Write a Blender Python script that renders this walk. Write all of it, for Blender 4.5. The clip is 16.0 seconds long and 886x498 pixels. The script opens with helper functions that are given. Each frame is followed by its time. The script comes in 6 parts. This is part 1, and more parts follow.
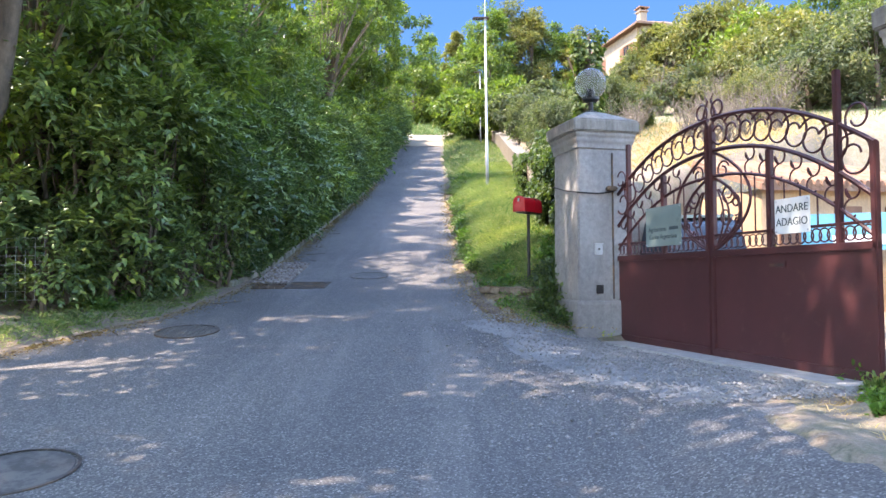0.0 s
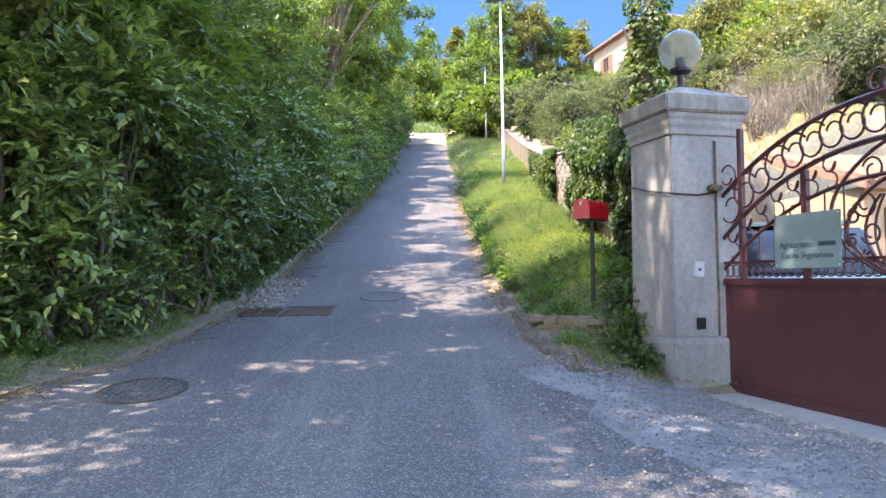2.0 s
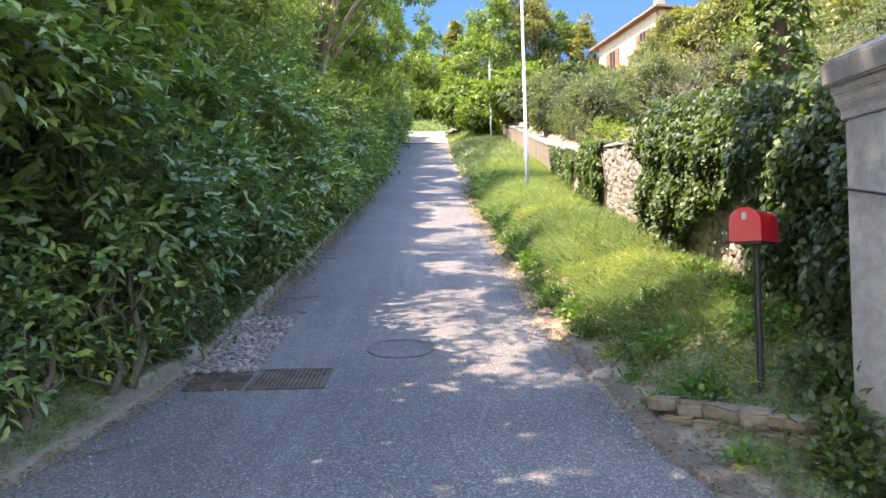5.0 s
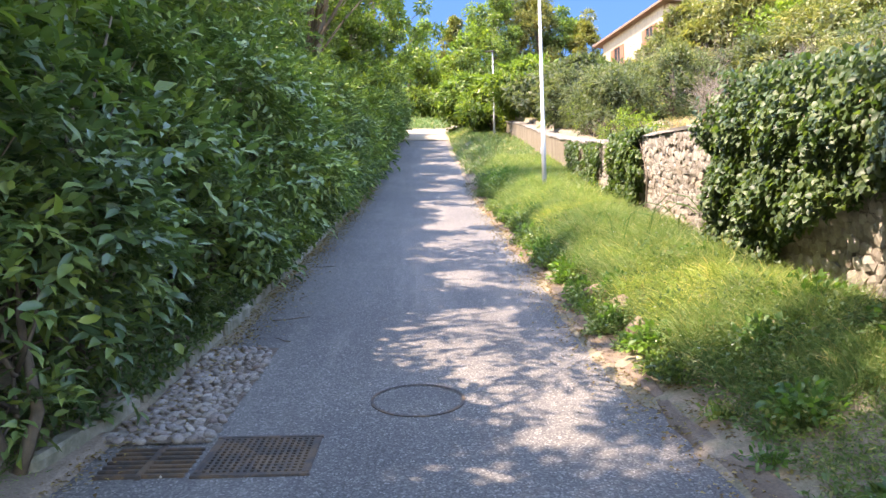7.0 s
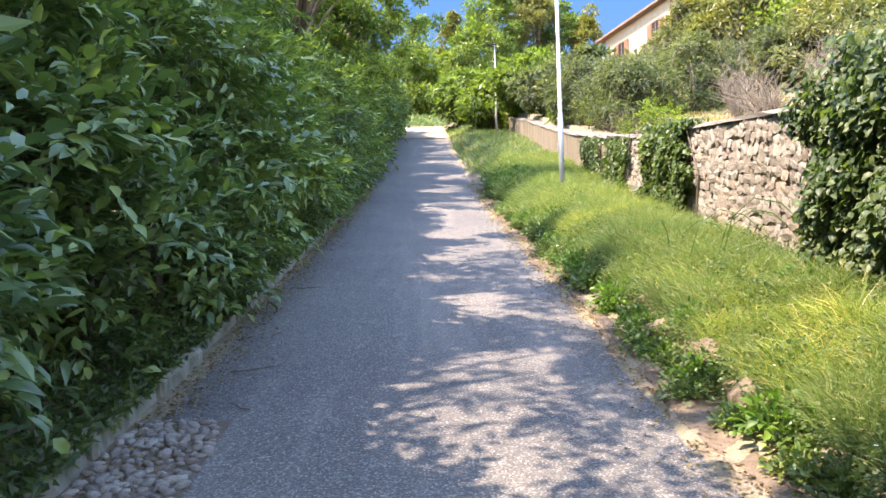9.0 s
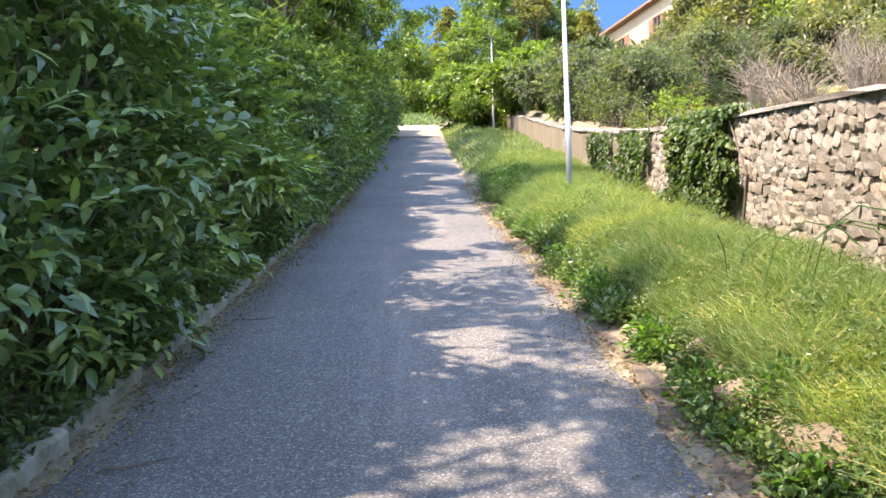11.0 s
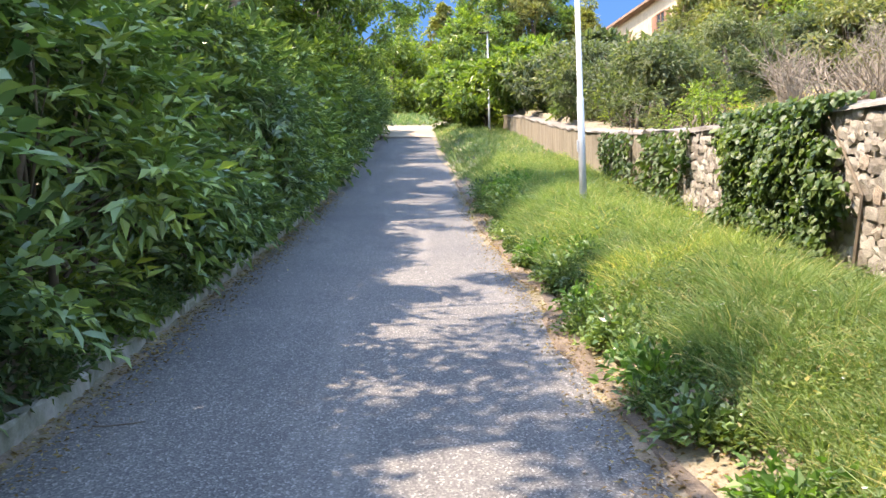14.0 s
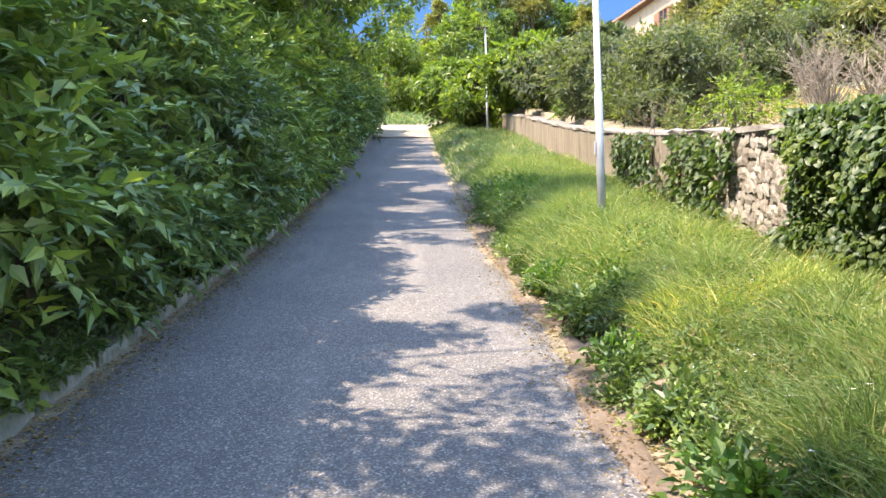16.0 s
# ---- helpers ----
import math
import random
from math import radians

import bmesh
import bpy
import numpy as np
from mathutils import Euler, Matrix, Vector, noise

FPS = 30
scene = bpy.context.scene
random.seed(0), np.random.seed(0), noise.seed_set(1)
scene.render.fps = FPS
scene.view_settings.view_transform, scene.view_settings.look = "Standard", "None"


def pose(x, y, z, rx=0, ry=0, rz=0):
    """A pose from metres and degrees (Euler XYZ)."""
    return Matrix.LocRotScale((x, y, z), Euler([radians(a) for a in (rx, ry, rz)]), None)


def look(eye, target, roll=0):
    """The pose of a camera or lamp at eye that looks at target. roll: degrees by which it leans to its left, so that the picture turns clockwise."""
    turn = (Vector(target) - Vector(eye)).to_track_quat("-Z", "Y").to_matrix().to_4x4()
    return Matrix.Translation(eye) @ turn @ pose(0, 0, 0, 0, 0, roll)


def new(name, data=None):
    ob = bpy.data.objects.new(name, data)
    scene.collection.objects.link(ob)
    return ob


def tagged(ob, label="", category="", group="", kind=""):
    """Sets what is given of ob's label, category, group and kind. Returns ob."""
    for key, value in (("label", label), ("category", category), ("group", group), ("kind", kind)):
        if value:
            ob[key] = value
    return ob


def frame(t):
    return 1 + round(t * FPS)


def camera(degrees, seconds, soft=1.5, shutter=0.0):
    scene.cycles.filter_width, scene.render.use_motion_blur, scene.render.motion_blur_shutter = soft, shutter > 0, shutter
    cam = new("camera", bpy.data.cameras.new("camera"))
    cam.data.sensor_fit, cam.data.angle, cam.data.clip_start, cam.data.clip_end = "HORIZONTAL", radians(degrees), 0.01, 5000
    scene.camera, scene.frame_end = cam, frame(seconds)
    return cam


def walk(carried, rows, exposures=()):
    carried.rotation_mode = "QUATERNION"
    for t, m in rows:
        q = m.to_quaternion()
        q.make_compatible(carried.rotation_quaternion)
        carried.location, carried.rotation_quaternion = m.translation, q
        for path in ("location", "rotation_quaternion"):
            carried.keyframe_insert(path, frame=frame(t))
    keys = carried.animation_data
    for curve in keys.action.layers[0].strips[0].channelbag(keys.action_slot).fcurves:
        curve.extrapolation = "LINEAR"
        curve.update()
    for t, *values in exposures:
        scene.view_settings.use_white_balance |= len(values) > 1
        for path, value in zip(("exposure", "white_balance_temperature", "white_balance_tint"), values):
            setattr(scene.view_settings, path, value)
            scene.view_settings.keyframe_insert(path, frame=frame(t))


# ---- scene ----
cam = camera(63.7, 16.0)
METRES, EYE, TILT, LEAN, TURN = 14.0, 1.53, 0.0, 0.0, 0.0
ROWS = [
    (0.0, 0.0, 0.0, 0.0, 0.01, 2.25, 0.26),
    (0.5, -0.0066, 0.0386, 0.0048, -0.07, 2.21, 0.45),
    (1.0, -0.014, 0.075, 0.009, -0.12, 2.2, 0.58),
    (1.5, -0.0219, 0.112, 0.0148, -0.17, 2.25, 0.64),
    (2.0, -0.031, 0.1497, 0.0196, -0.22, 2.25, 0.65),
    (2.5, -0.0347, 0.1862, 0.0237, -0.28, 2.23, 0.68),
    (3.0, -0.0402, 0.2205, 0.0276, -0.36, 2.28, 0.86),
    (3.5, -0.0437, 0.2538, 0.0309, -0.42, 2.35, 0.89),
    (4.0, -0.0499, 0.2883, 0.0368, -0.5, 2.34, 0.92),
    (6.5, -0.0761, 0.4523, 0.0561, -1.01, 2.33, 0.99),
    (7.0, -0.0787, 0.4836, 0.0587, -1.06, 2.35, 0.86),
    (7.5, -0.0816, 0.5168, 0.0629, -1.14, 2.32, 0.9),
    (8.0, -0.0849, 0.5474, 0.067, -1.21, 2.28, 0.94),
    (8.5, -0.0856, 0.5793, 0.072, -1.26, 2.32, 0.91),
    (9.0, -0.0866, 0.6092, 0.0771, -1.31, 2.31, 0.96),
    (11.5, -0.0717, 0.7543, 0.0988, -1.63, 2.38, 1.1),
    (12.0, -0.067, 0.7802, 0.1048, -1.7, 2.43, 1.07),
    (12.5, -0.0656, 0.8061, 0.1098, -1.76, 2.43, 1.04),
    (13.0, -0.063, 0.8315, 0.1136, -1.82, 2.43, 0.99),
    (13.5, -0.0619, 0.8585, 0.1181, -1.89, 2.4, 0.98),
    (14.0, -0.0621, 0.8822, 0.1244, -1.97, 2.41, 0.91),
    (14.5, -0.0605, 0.9079, 0.13, -2.08, 2.46, 0.83),
    (15.0, -0.0613, 0.9322, 0.1357, -2.15, 2.4, 0.84),
    (15.5, -0.0607, 0.9541, 0.1398, -2.21, 2.44, 0.77),
    (16.0, -0.058, 0.9797, 0.1445, -2.32, 2.38, 0.8),
]
walk(cam, [(t, pose(0, 0, EYE, TILT, LEAN, TURN) @ pose(METRES * x, METRES * y, METRES * z, 90 + pitch, roll, yaw)) for t, x, y, z, yaw, pitch, roll in ROWS], [(0.0, 2.8, 6500, 19), (3.0, 2.95, 6750, 21), (6.5, 3.0, 7100, 21), (9.0, 2.88, 6950, 19), (16.0, 2.74, 6900, 15)])

# ---- world, sun, exposure ----
SUN_ELEV, SUN_AZ = radians(57), radians(246)   # azimuth clockwise from +y
world = bpy.data.worlds.new("sky")
scene.world = world
world.use_nodes = True
wn = world.node_tree.nodes
sky = wn.new("ShaderNodeTexSky")
sky.sky_type, sky.sun_disc = "NISHITA", False
sky.sun_elevation, sky.sun_rotation = SUN_ELEV, SUN_AZ
sky.air_density, sky.dust_density, sky.ozone_density = 1.3, 0.6, 3.0
wn["Background"].inputs["Strength"].default_value = 0.15
world.node_tree.links.new(sky.outputs[0], wn["Background"].inputs["Color"])
sun_way = Vector((math.sin(SUN_AZ) * math.cos(SUN_ELEV), math.cos(SUN_AZ) * math.cos(SUN_ELEV), math.sin(SUN_ELEV)))
sun_data = bpy.data.lights.new("sun", "SUN")
sun_data.energy, sun_data.angle, sun_data.color = 2.7, radians(0.53), (1.0, 0.88, 0.72)
sun = new("sun", sun_data)
sun.matrix_world = look(sun_way * 60, (0, 0, 0))

# ---- materials ----
def material(name, rough=0.8, metal=0.0):
    m = bpy.data.materials.new(name)
    m.use_nodes = True
    p = m.node_tree.nodes["Principled BSDF"]
    p.inputs["Roughness"].default_value, p.inputs["Metallic"].default_value = rough, metal
    p.inputs["Specular IOR Level"].default_value = 0.35
    return m, m.node_tree, p


def node(tree, kind, **values):
    n = tree.nodes.new(kind)
    for k, v in values.items():
        n.inputs[k.replace("_", " ")].default_value = v
    return n


def ramp(tree, fac, stops, interpolation="LINEAR"):
    n = tree.nodes.new("ShaderNodeValToRGB")
    e = n.color_ramp.elements
    n.color_ramp.interpolation = interpolation
    while len(e) < len(stops):
        e.new(0.5)
    for el, (pos, col) in zip(e, stops):
        el.position = pos
        el.color = (*col, 1) if len(col) == 3 else col
    tree.links.new(fac, n.inputs[0])
    return n.outputs[0]


def noise_out(tree, scale, detail=4, rough=0.6, vec=None):
    n = node(tree, "ShaderNodeTexNoise", Scale=scale, Detail=detail, Roughness=rough)
    if vec is None:
        vec = tree.nodes.new("ShaderNodeTexCoord").outputs["Object"]
    tree.links.new(vec, n.inputs["Vector"])
    return n.outputs["Fac"]


def mixed(tree, fac, a, b, blend="MIX"):
    n = tree.nodes.new("ShaderNodeMix")
    n.data_type, n.blend_type = "RGBA", blend
    for sock, v in ((n.inputs[0], fac), (n.inputs[6], a), (n.inputs[7], b)):
        if isinstance(v, (int, float)):
            sock.default_value = v
        elif isinstance(v, tuple):
            sock.default_value = (*v, 1)
        else:
            tree.links.new(v, sock)
    return n.outputs[2]


def bumped(tree, p, height, strength=0.4, distance=0.01):
    b = node(tree, "ShaderNodeBump", Strength=strength, Distance=distance)
    tree.links.new(height, b.inputs["Height"])
    tree.links.new(b.outputs[0], p.inputs["Normal"])


def leaf_material(name, dark, mid, light, dry=None, gloss=0.42, patch=0.9, through_light=0.47, lit=(1.35, 1.5, 0.55)):
    m, t, p = material(name, gloss)
    p.inputs["Specular IOR Level"].default_value = 0.5
    geo = t.nodes.new("ShaderNodeNewGeometry")
    stops = [(0.0, dark), (0.5, mid), (0.9, light)]
    if dry:
        stops.append((0.985 if not name.startswith("grass") else 0.95, dry))
    c = ramp(t, geo.outputs["Random Per Island"], stops)
    big = ramp(t, noise_out(t, patch, 3), [(0.33, (0.72, 0.78, 0.75)), (0.6, (1.12, 1.08, 0.95)), (0.72, (1.75, 1.5, 0.95))])
    c = mixed(t, 1.0, c, big, "MULTIPLY")
    own = ramp(t, t.nodes.new("ShaderNodeObjectInfo").outputs["Random"], [(0.0, (0.78, 0.82, 0.92)), (0.55, (1.0, 1.0, 1.0)), (1.0, (1.3, 1.22, 0.95))])
    c = mixed(t, 1.0, c, own, "MULTIPLY")
    t.links.new(c, p.inputs["Base Color"])
    tr = t.nodes.new("ShaderNodeBsdfTranslucent")
    t.links.new(mixed(t, 1.0, c, lit, "MULTIPLY"), tr.inputs["Color"])
    mix = t.nodes.new("ShaderNodeMixShader")
    mix.inputs[0].default_value = through_light
    t.links.new(p.outputs[0], mix.inputs[1])
    t.links.new(tr.outputs[0], mix.inputs[2])
    t.links.new(mix.outputs[0], t.nodes["Material Output"].inputs["Surface"])
    return m


def asphalt_material():
    m, t, p = material("worn_asphalt", 0.85)
    fine = node(t, "ShaderNodeTexVoronoi", Scale=95.0)
    t.links.new(t.nodes.new("ShaderNodeTexCoord").outputs["Object"], fine.inputs["Vector"])
    specks = ramp(t, fine.outputs["Color"], [(0.25, (0.07, 0.067, 0.064)), (0.7, (0.122, 0.116, 0.109)), (0.95, (0.25, 0.238, 0.222))])
    big = ramp(t, noise_out(t, 0.55, 5), [(0.3, (0.82, 0.82, 0.85)), (0.7, (1.25, 1.22, 1.18))])
    c = mixed(t, 1.0, specks, big, "MULTIPLY")
    streak = node(t, "ShaderNodeMapping", Scale=(3.0, 0.22, 1.0))
    t.links.new(t.nodes.new("ShaderNodeTexCoord").outputs["Object"], streak.inputs["Vector"])
    dust = ramp(t, noise_out(t, 1.1, 4, 0.6, streak.outputs[0]), [(0.52, (0, 0, 0)), (0.78, (0.28, 0.28, 0.28))])
    c = mixed(t, dust, c, (0.27, 0.245, 0.215))
    t.links.new(c, p.inputs["Base Color"])
    bumped(t, p, fine.outputs["Distance"], 0.5, 0.006)
    return m


def earth_material(name, cols, scale=2.2, bump=0.5):
    m, t, p = material(name, 0.95)
    c = ramp(t, noise_out(t, scale, 7, 0.7), [(0.3 + 0.4 * i / (len(cols) - 1), c) for i, c in enumerate(cols)])
    fine = noise_out(t, 60, 3, 0.7)
    c = mixed(t, 1.0, c, ramp(t, fine, [(0.3, (0.7, 0.7, 0.7)), (0.7, (1.25, 1.25, 1.25))]), "MULTIPLY")
    t.links.new(c, p.inputs["Base Color"])
    bumped(t, p, fine, bump, 0.02)
    return m


def stone_material(name, cols, scale=9.0, rough=0.92, per="Object"):
    m, t, p = material(name, rough)
    if per == "Object":
        pick = t.nodes.new("ShaderNodeObjectInfo").outputs["Random"]
    else:
        pick = t.nodes.new("ShaderNodeNewGeometry").outputs["Random Per Island"]
    c = ramp(t, pick, [(i / (len(cols) - 1), c) for i, c in enumerate(cols)])
    n = noise_out(t, scale, 6, 0.7)
    c = mixed(t, 1.0, c, ramp(t, n, [(0.3, (0.6, 0.58, 0.55)), (0.65, (1.2, 1.2, 1.2))]), "MULTIPLY")
    lich = ramp(t, noise_out(t, 2.3, 5, 0.75), [(0.56, (0, 0, 0)), (0.7, (0.6, 0.6, 0.6))])
    c = mixed(t, lich, c, (0.2, 0.19, 0.15))
    t.links.new(c, p.inputs["Base Color"])
    bumped(t, p, noise_out(t, 35, 5, 0.7), 0.6, 0.015)
    return m


def stained_material(name, base, stain, rough=0.9, down=0.12, across=9.0):
    """Mineral surface with stains that run down."""
    m, t, p = material(name, rough)
    mp = node(t, "ShaderNodeMapping", Scale=(across, across, down * across))
    t.links.new(t.nodes.new("ShaderNodeTexCoord").outputs["Object"], mp.inputs["Vector"])
    s = ramp(t, noise_out(t, 1.0, 6, 0.65, mp.outputs[0]), [(0.42, (0, 0, 0)), (0.74, (1, 1, 1))])
    c = mixed(t, s, base, stain)
    c = mixed(t, 1.0, c, ramp(t, noise_out(t, 18, 6, 0.75), [(0.3, (0.75, 0.75, 0.75)), (0.7, (1.15, 1.15, 1.15))]), "MULTIPLY")
    t.links.new(c, p.inputs["Base Color"])
    bumped(t, p, noise_out(t, 45, 5, 0.7), 0.35, 0.006)
    return m


def paint_material(name, base, worn, rough=0.5, metal=0.0, amount=0.62):
    m, t, p = material(name, rough, metal)
    s = ramp(t, noise_out(t, 6, 7, 0.72), [(amount - 0.05, (0, 0, 0)), (amount + 0.06, (1, 1, 1))])
    c = mixed(t, s, base, worn)
    c = mixed(t, 1.0, c, ramp(t, noise_out(t, 1.7, 3), [(0.3, (0.82, 0.82, 0.82)), (0.7, (1.14, 1.14, 1.14))]), "MULTIPLY")
    t.links.new(c, p.inputs["Base Color"])
    bumped(t, p, noise_out(t, 40, 4), 0.15, 0.003)
    return m


M_ASPHALT = asphalt_material()
M_EARTH = earth_material("dry_earth", [(0.15, 0.115, 0.08), (0.23, 0.18, 0.13), (0.15, 0.135, 0.085), (0.28, 0.225, 0.165)], 4.0)
M_DUST = earth_material("pale_gravel_dust", [(0.21, 0.17, 0.125), (0.28, 0.235, 0.175), (0.17, 0.14, 0.1)], 3.0)
M_HEDGE = leaf_material("hedge_leaf", (0.06, 0.105, 0.045), (0.11, 0.17, 0.065), (0.19, 0.25, 0.075), gloss=0.33, through_light=0.26, lit=(1.4, 1.6, 0.6))
M_TREE = leaf_material("tree_leaf", (0.058, 0.094, 0.024), (0.1, 0.15, 0.032), (0.165, 0.22, 0.05))
M_OLIVE = leaf_material("grey_green_leaf", (0.06, 0.078, 0.045), (0.095, 0.115, 0.065), (0.145, 0.16, 0.095), gloss=0.6)
M_YELLOW = leaf_material("yellow_green_leaf", (0.09, 0.105, 0.04), (0.14, 0.15, 0.055), (0.2, 0.2, 0.08), lit=(1.3, 1.35, 0.65))
M_IVY = leaf_material("ivy_leaf", (0.038, 0.07, 0.025), (0.064, 0.104, 0.034), (0.11, 0.15, 0.048), gloss=0.5, through_light=0.4)
M_GRASS = leaf_material("grass_blade", (0.09, 0.155, 0.055), (0.15, 0.22, 0.085), (0.225, 0.28, 0.13), (0.42, 0.37, 0.23), 0.55, 0.7, lit=(1.25, 1.35, 0.7))
M_BARK = stained_material("bark", (0.14, 0.11, 0.08), (0.06, 0.05, 0.04), 0.95)
M_STONE = stone_material("limestone", [(0.16, 0.138, 0.112), (0.23, 0.203, 0.168), (0.31, 0.285, 0.245), (0.2, 0.178, 0.148), (0.31, 0.25, 0.19)])
M_STONE_J = stone_material("limestone_far", [(0.16, 0.138, 0.112), (0.23, 0.203, 0.168), (0.31, 0.285, 0.245), (0.2, 0.178, 0.148)], per="Island")
M_MORTAR = earth_material("old_mortar", [(0.16, 0.14, 0.112), (0.22, 0.195, 0.158), (0.175, 0.152, 0.12)], 6.0)
M_CONC = stained_material("weathered_concrete", (0.23, 0.22, 0.2), (0.12, 0.112, 0.1))
M_PILLAR = stained_material("weathered_render", (0.27, 0.262, 0.255), (0.17, 0.155, 0.148), 0.92, 0.3, 1.5)
M_GATE = paint_material("red_brown_gate_paint", (0.06, 0.02, 0.021), (0.08, 0.035, 0.03), 0.42)
M_RED = paint_material("red_mailbox_paint", (0.5, 0.008, 0.016), (0.4, 0.01, 0.015), 0.3)
M_BLACK = paint_material("black_paint", (0.015, 0.015, 0.016), (0.03, 0.03, 0.03), 0.45)
M_GALV = paint_material("galvanised_steel", (0.4, 0.41, 0.42), (0.29, 0.3, 0.31), 0.5, 0.3)
M_IRON = paint_material("cast_iron", (0.07, 0.06, 0.055), (0.13, 0.09, 0.06), 0.7, 0.4, 0.5)
M_PLASTER = stained_material("cream_plaster", (0.37, 0.29, 0.205), (0.26, 0.205, 0.15))
M_ROOF = stone_material("clay_roof_tile", [(0.22, 0.12, 0.08), (0.28, 0.17, 0.115), (0.19, 0.12, 0.085)], 5.0)

# self-lit sky colour for the backdrop, with paler haze painted towards its foot
M_SKY, st, _ = material("glowing_sky_backdrop")
glow = st.nodes.new("ShaderNodeEmission")
haze = st.nodes.new("ShaderNodeSeparateXYZ")
st.links.new(st.nodes.new("ShaderNodeTexCoord").outputs["Generated"], haze.inputs[0])
st.links.new(ramp(st, haze.outputs["Z"], [(0.2, (0.075, 0.12, 0.17)), (0.45, (0.03, 0.075, 0.16)), (0.9, (0.018, 0.053, 0.15))]), glow.inputs["Color"])
st.links.new(glow.outputs[0], st.nodes["Material Output"].inputs["Surface"])

# ---- mesh helpers ----
def mesh_from(name, verts, faces, mats, smooth=False):
    me = bpy.data.meshes.new(name)
    me.from_pydata([tuple(v) for v in verts], [], faces)
    for m in (mats if isinstance(mats, (list, tuple)) else [mats]):
        me.materials.append(m)
    if smooth:
        me.polygons.foreach_set("use_smooth", [True] * len(me.polygons))
    me.update()
    return me


def array_mesh(name, verts, quads, mat, smooth=False):
    """A mesh from arrays of vertices and of faces with the same number of corners."""
    me = bpy.data.meshes.new(name)
    n, k = quads.shape
    me.vertices.add(len(verts))
    me.vertices.foreach_set("co", verts.astype(np.float32).ravel())
    me.loops.add(n * k)
    me.loops.foreach_set("vertex_index", quads.astype(np.int32).ravel())
    me.polygons.add(n)
    me.polygons.foreach_set("loop_start", np.arange(0, n * k, k, dtype=np.int32))
    me.polygons.foreach_set("use_smooth", np.full(n, smooth))
    me.materials.append(mat)
    me.update(calc_edges=True)
    return me


def part(name, bm, mat, parent, label="", smooth=False):
    me = bpy.data.meshes.new(name)
    bm.to_mesh(me)
    bm.free()
    me.materials.append(mat)
    if smooth:
        me.polygons.foreach_set("use_smooth", [True] * len(me.polygons))
    ob = new(name, me)
    ob.parent = parent
    return tagged(ob, label)


def part_of(name, me, parent, label=""):
    ob = new(name, me)
    ob.parent = parent
    return tagged(ob, label)


def thing(name, m, label, category, group="", kind=""):
    ob = new(name)
    ob.matrix_world = m
    ob.empty_display_size = 0.2
    return tagged(ob, label, category, group, kind)


def box(bm, c, s, bevel=0.0, rot=None):
    r = bmesh.ops.create_cube(bm, size=1.0)
    vs = r["verts"]
    bmesh.ops.scale(bm, vec=s, verts=vs)
    if bevel:
        es = list({e for v in vs for e in v.link_edges})
        vs = list({v for f in bmesh.ops.bevel(bm, geom=es, offset=bevel, segments=2, affect="EDGES")["faces"] for v in f.verts} | {v for v in vs if v.is_valid})
    if rot is not None:
        bmesh.ops.rotate(bm, matrix=rot, verts=vs)
    bmesh.ops.translate(bm, vec=c, verts=vs)
    return vs


def tube(bm, pts, radii, sides=6, cap=True):
    """A tapered tube along points."""
    pts = [Vector(p) for p in pts]
    if isinstance(radii, (int, float)):
        radii = [radii] * len(pts)
    rings = []
    side = None
    for i, p in enumerate(pts):
        d = (pts[min(i + 1, len(pts) - 1)] - pts[max(i - 1, 0)]).normalized()
        if side is None:
            side = d.orthogonal().normalized()
        side = (side - d * side.dot(d)).normalized()
        up = d.cross(side)
        rings.append([bm.verts.new(p + (side * math.cos(a) + up * math.sin(a)) * radii[i]) for a in (2 * math.pi * k / sides for k in range(sides))])
    for a, b in zip(rings, rings[1:]):
        for k in range(sides):
            bm.faces.new((a[k], a[(k + 1) % sides], b[(k + 1) % sides], b[k]))
    if cap:
        bm.faces.new(rings[0][::-1])
        bm.faces.new(rings[-1])


def lathe(bm, profile, sides=24, centre=(0, 0, 0)):
    """A turned solid from (radius, z) pairs."""
    rings = []
    for r, z in profile:
        rings.append([bm.verts.new((centre[0] + r * math.cos(2 * math.pi * k / sides), centre[1] + r * math.sin(2 * math.pi * k / sides), centre[2] + z)) for k in range(sides)])
    for a, b in zip(rings, rings[1:]):
        for k in range(sides):
            bm.faces.new((a[k], a[(k + 1) % sides], b[(k + 1) % sides], b[k]))
    bm.faces.new(rings[0][::-1])
    bm.faces.new(rings[-1])


def unit(v):
    return v / np.maximum(np.linalg.norm(v, axis=1, keepdims=True), 1e-6)


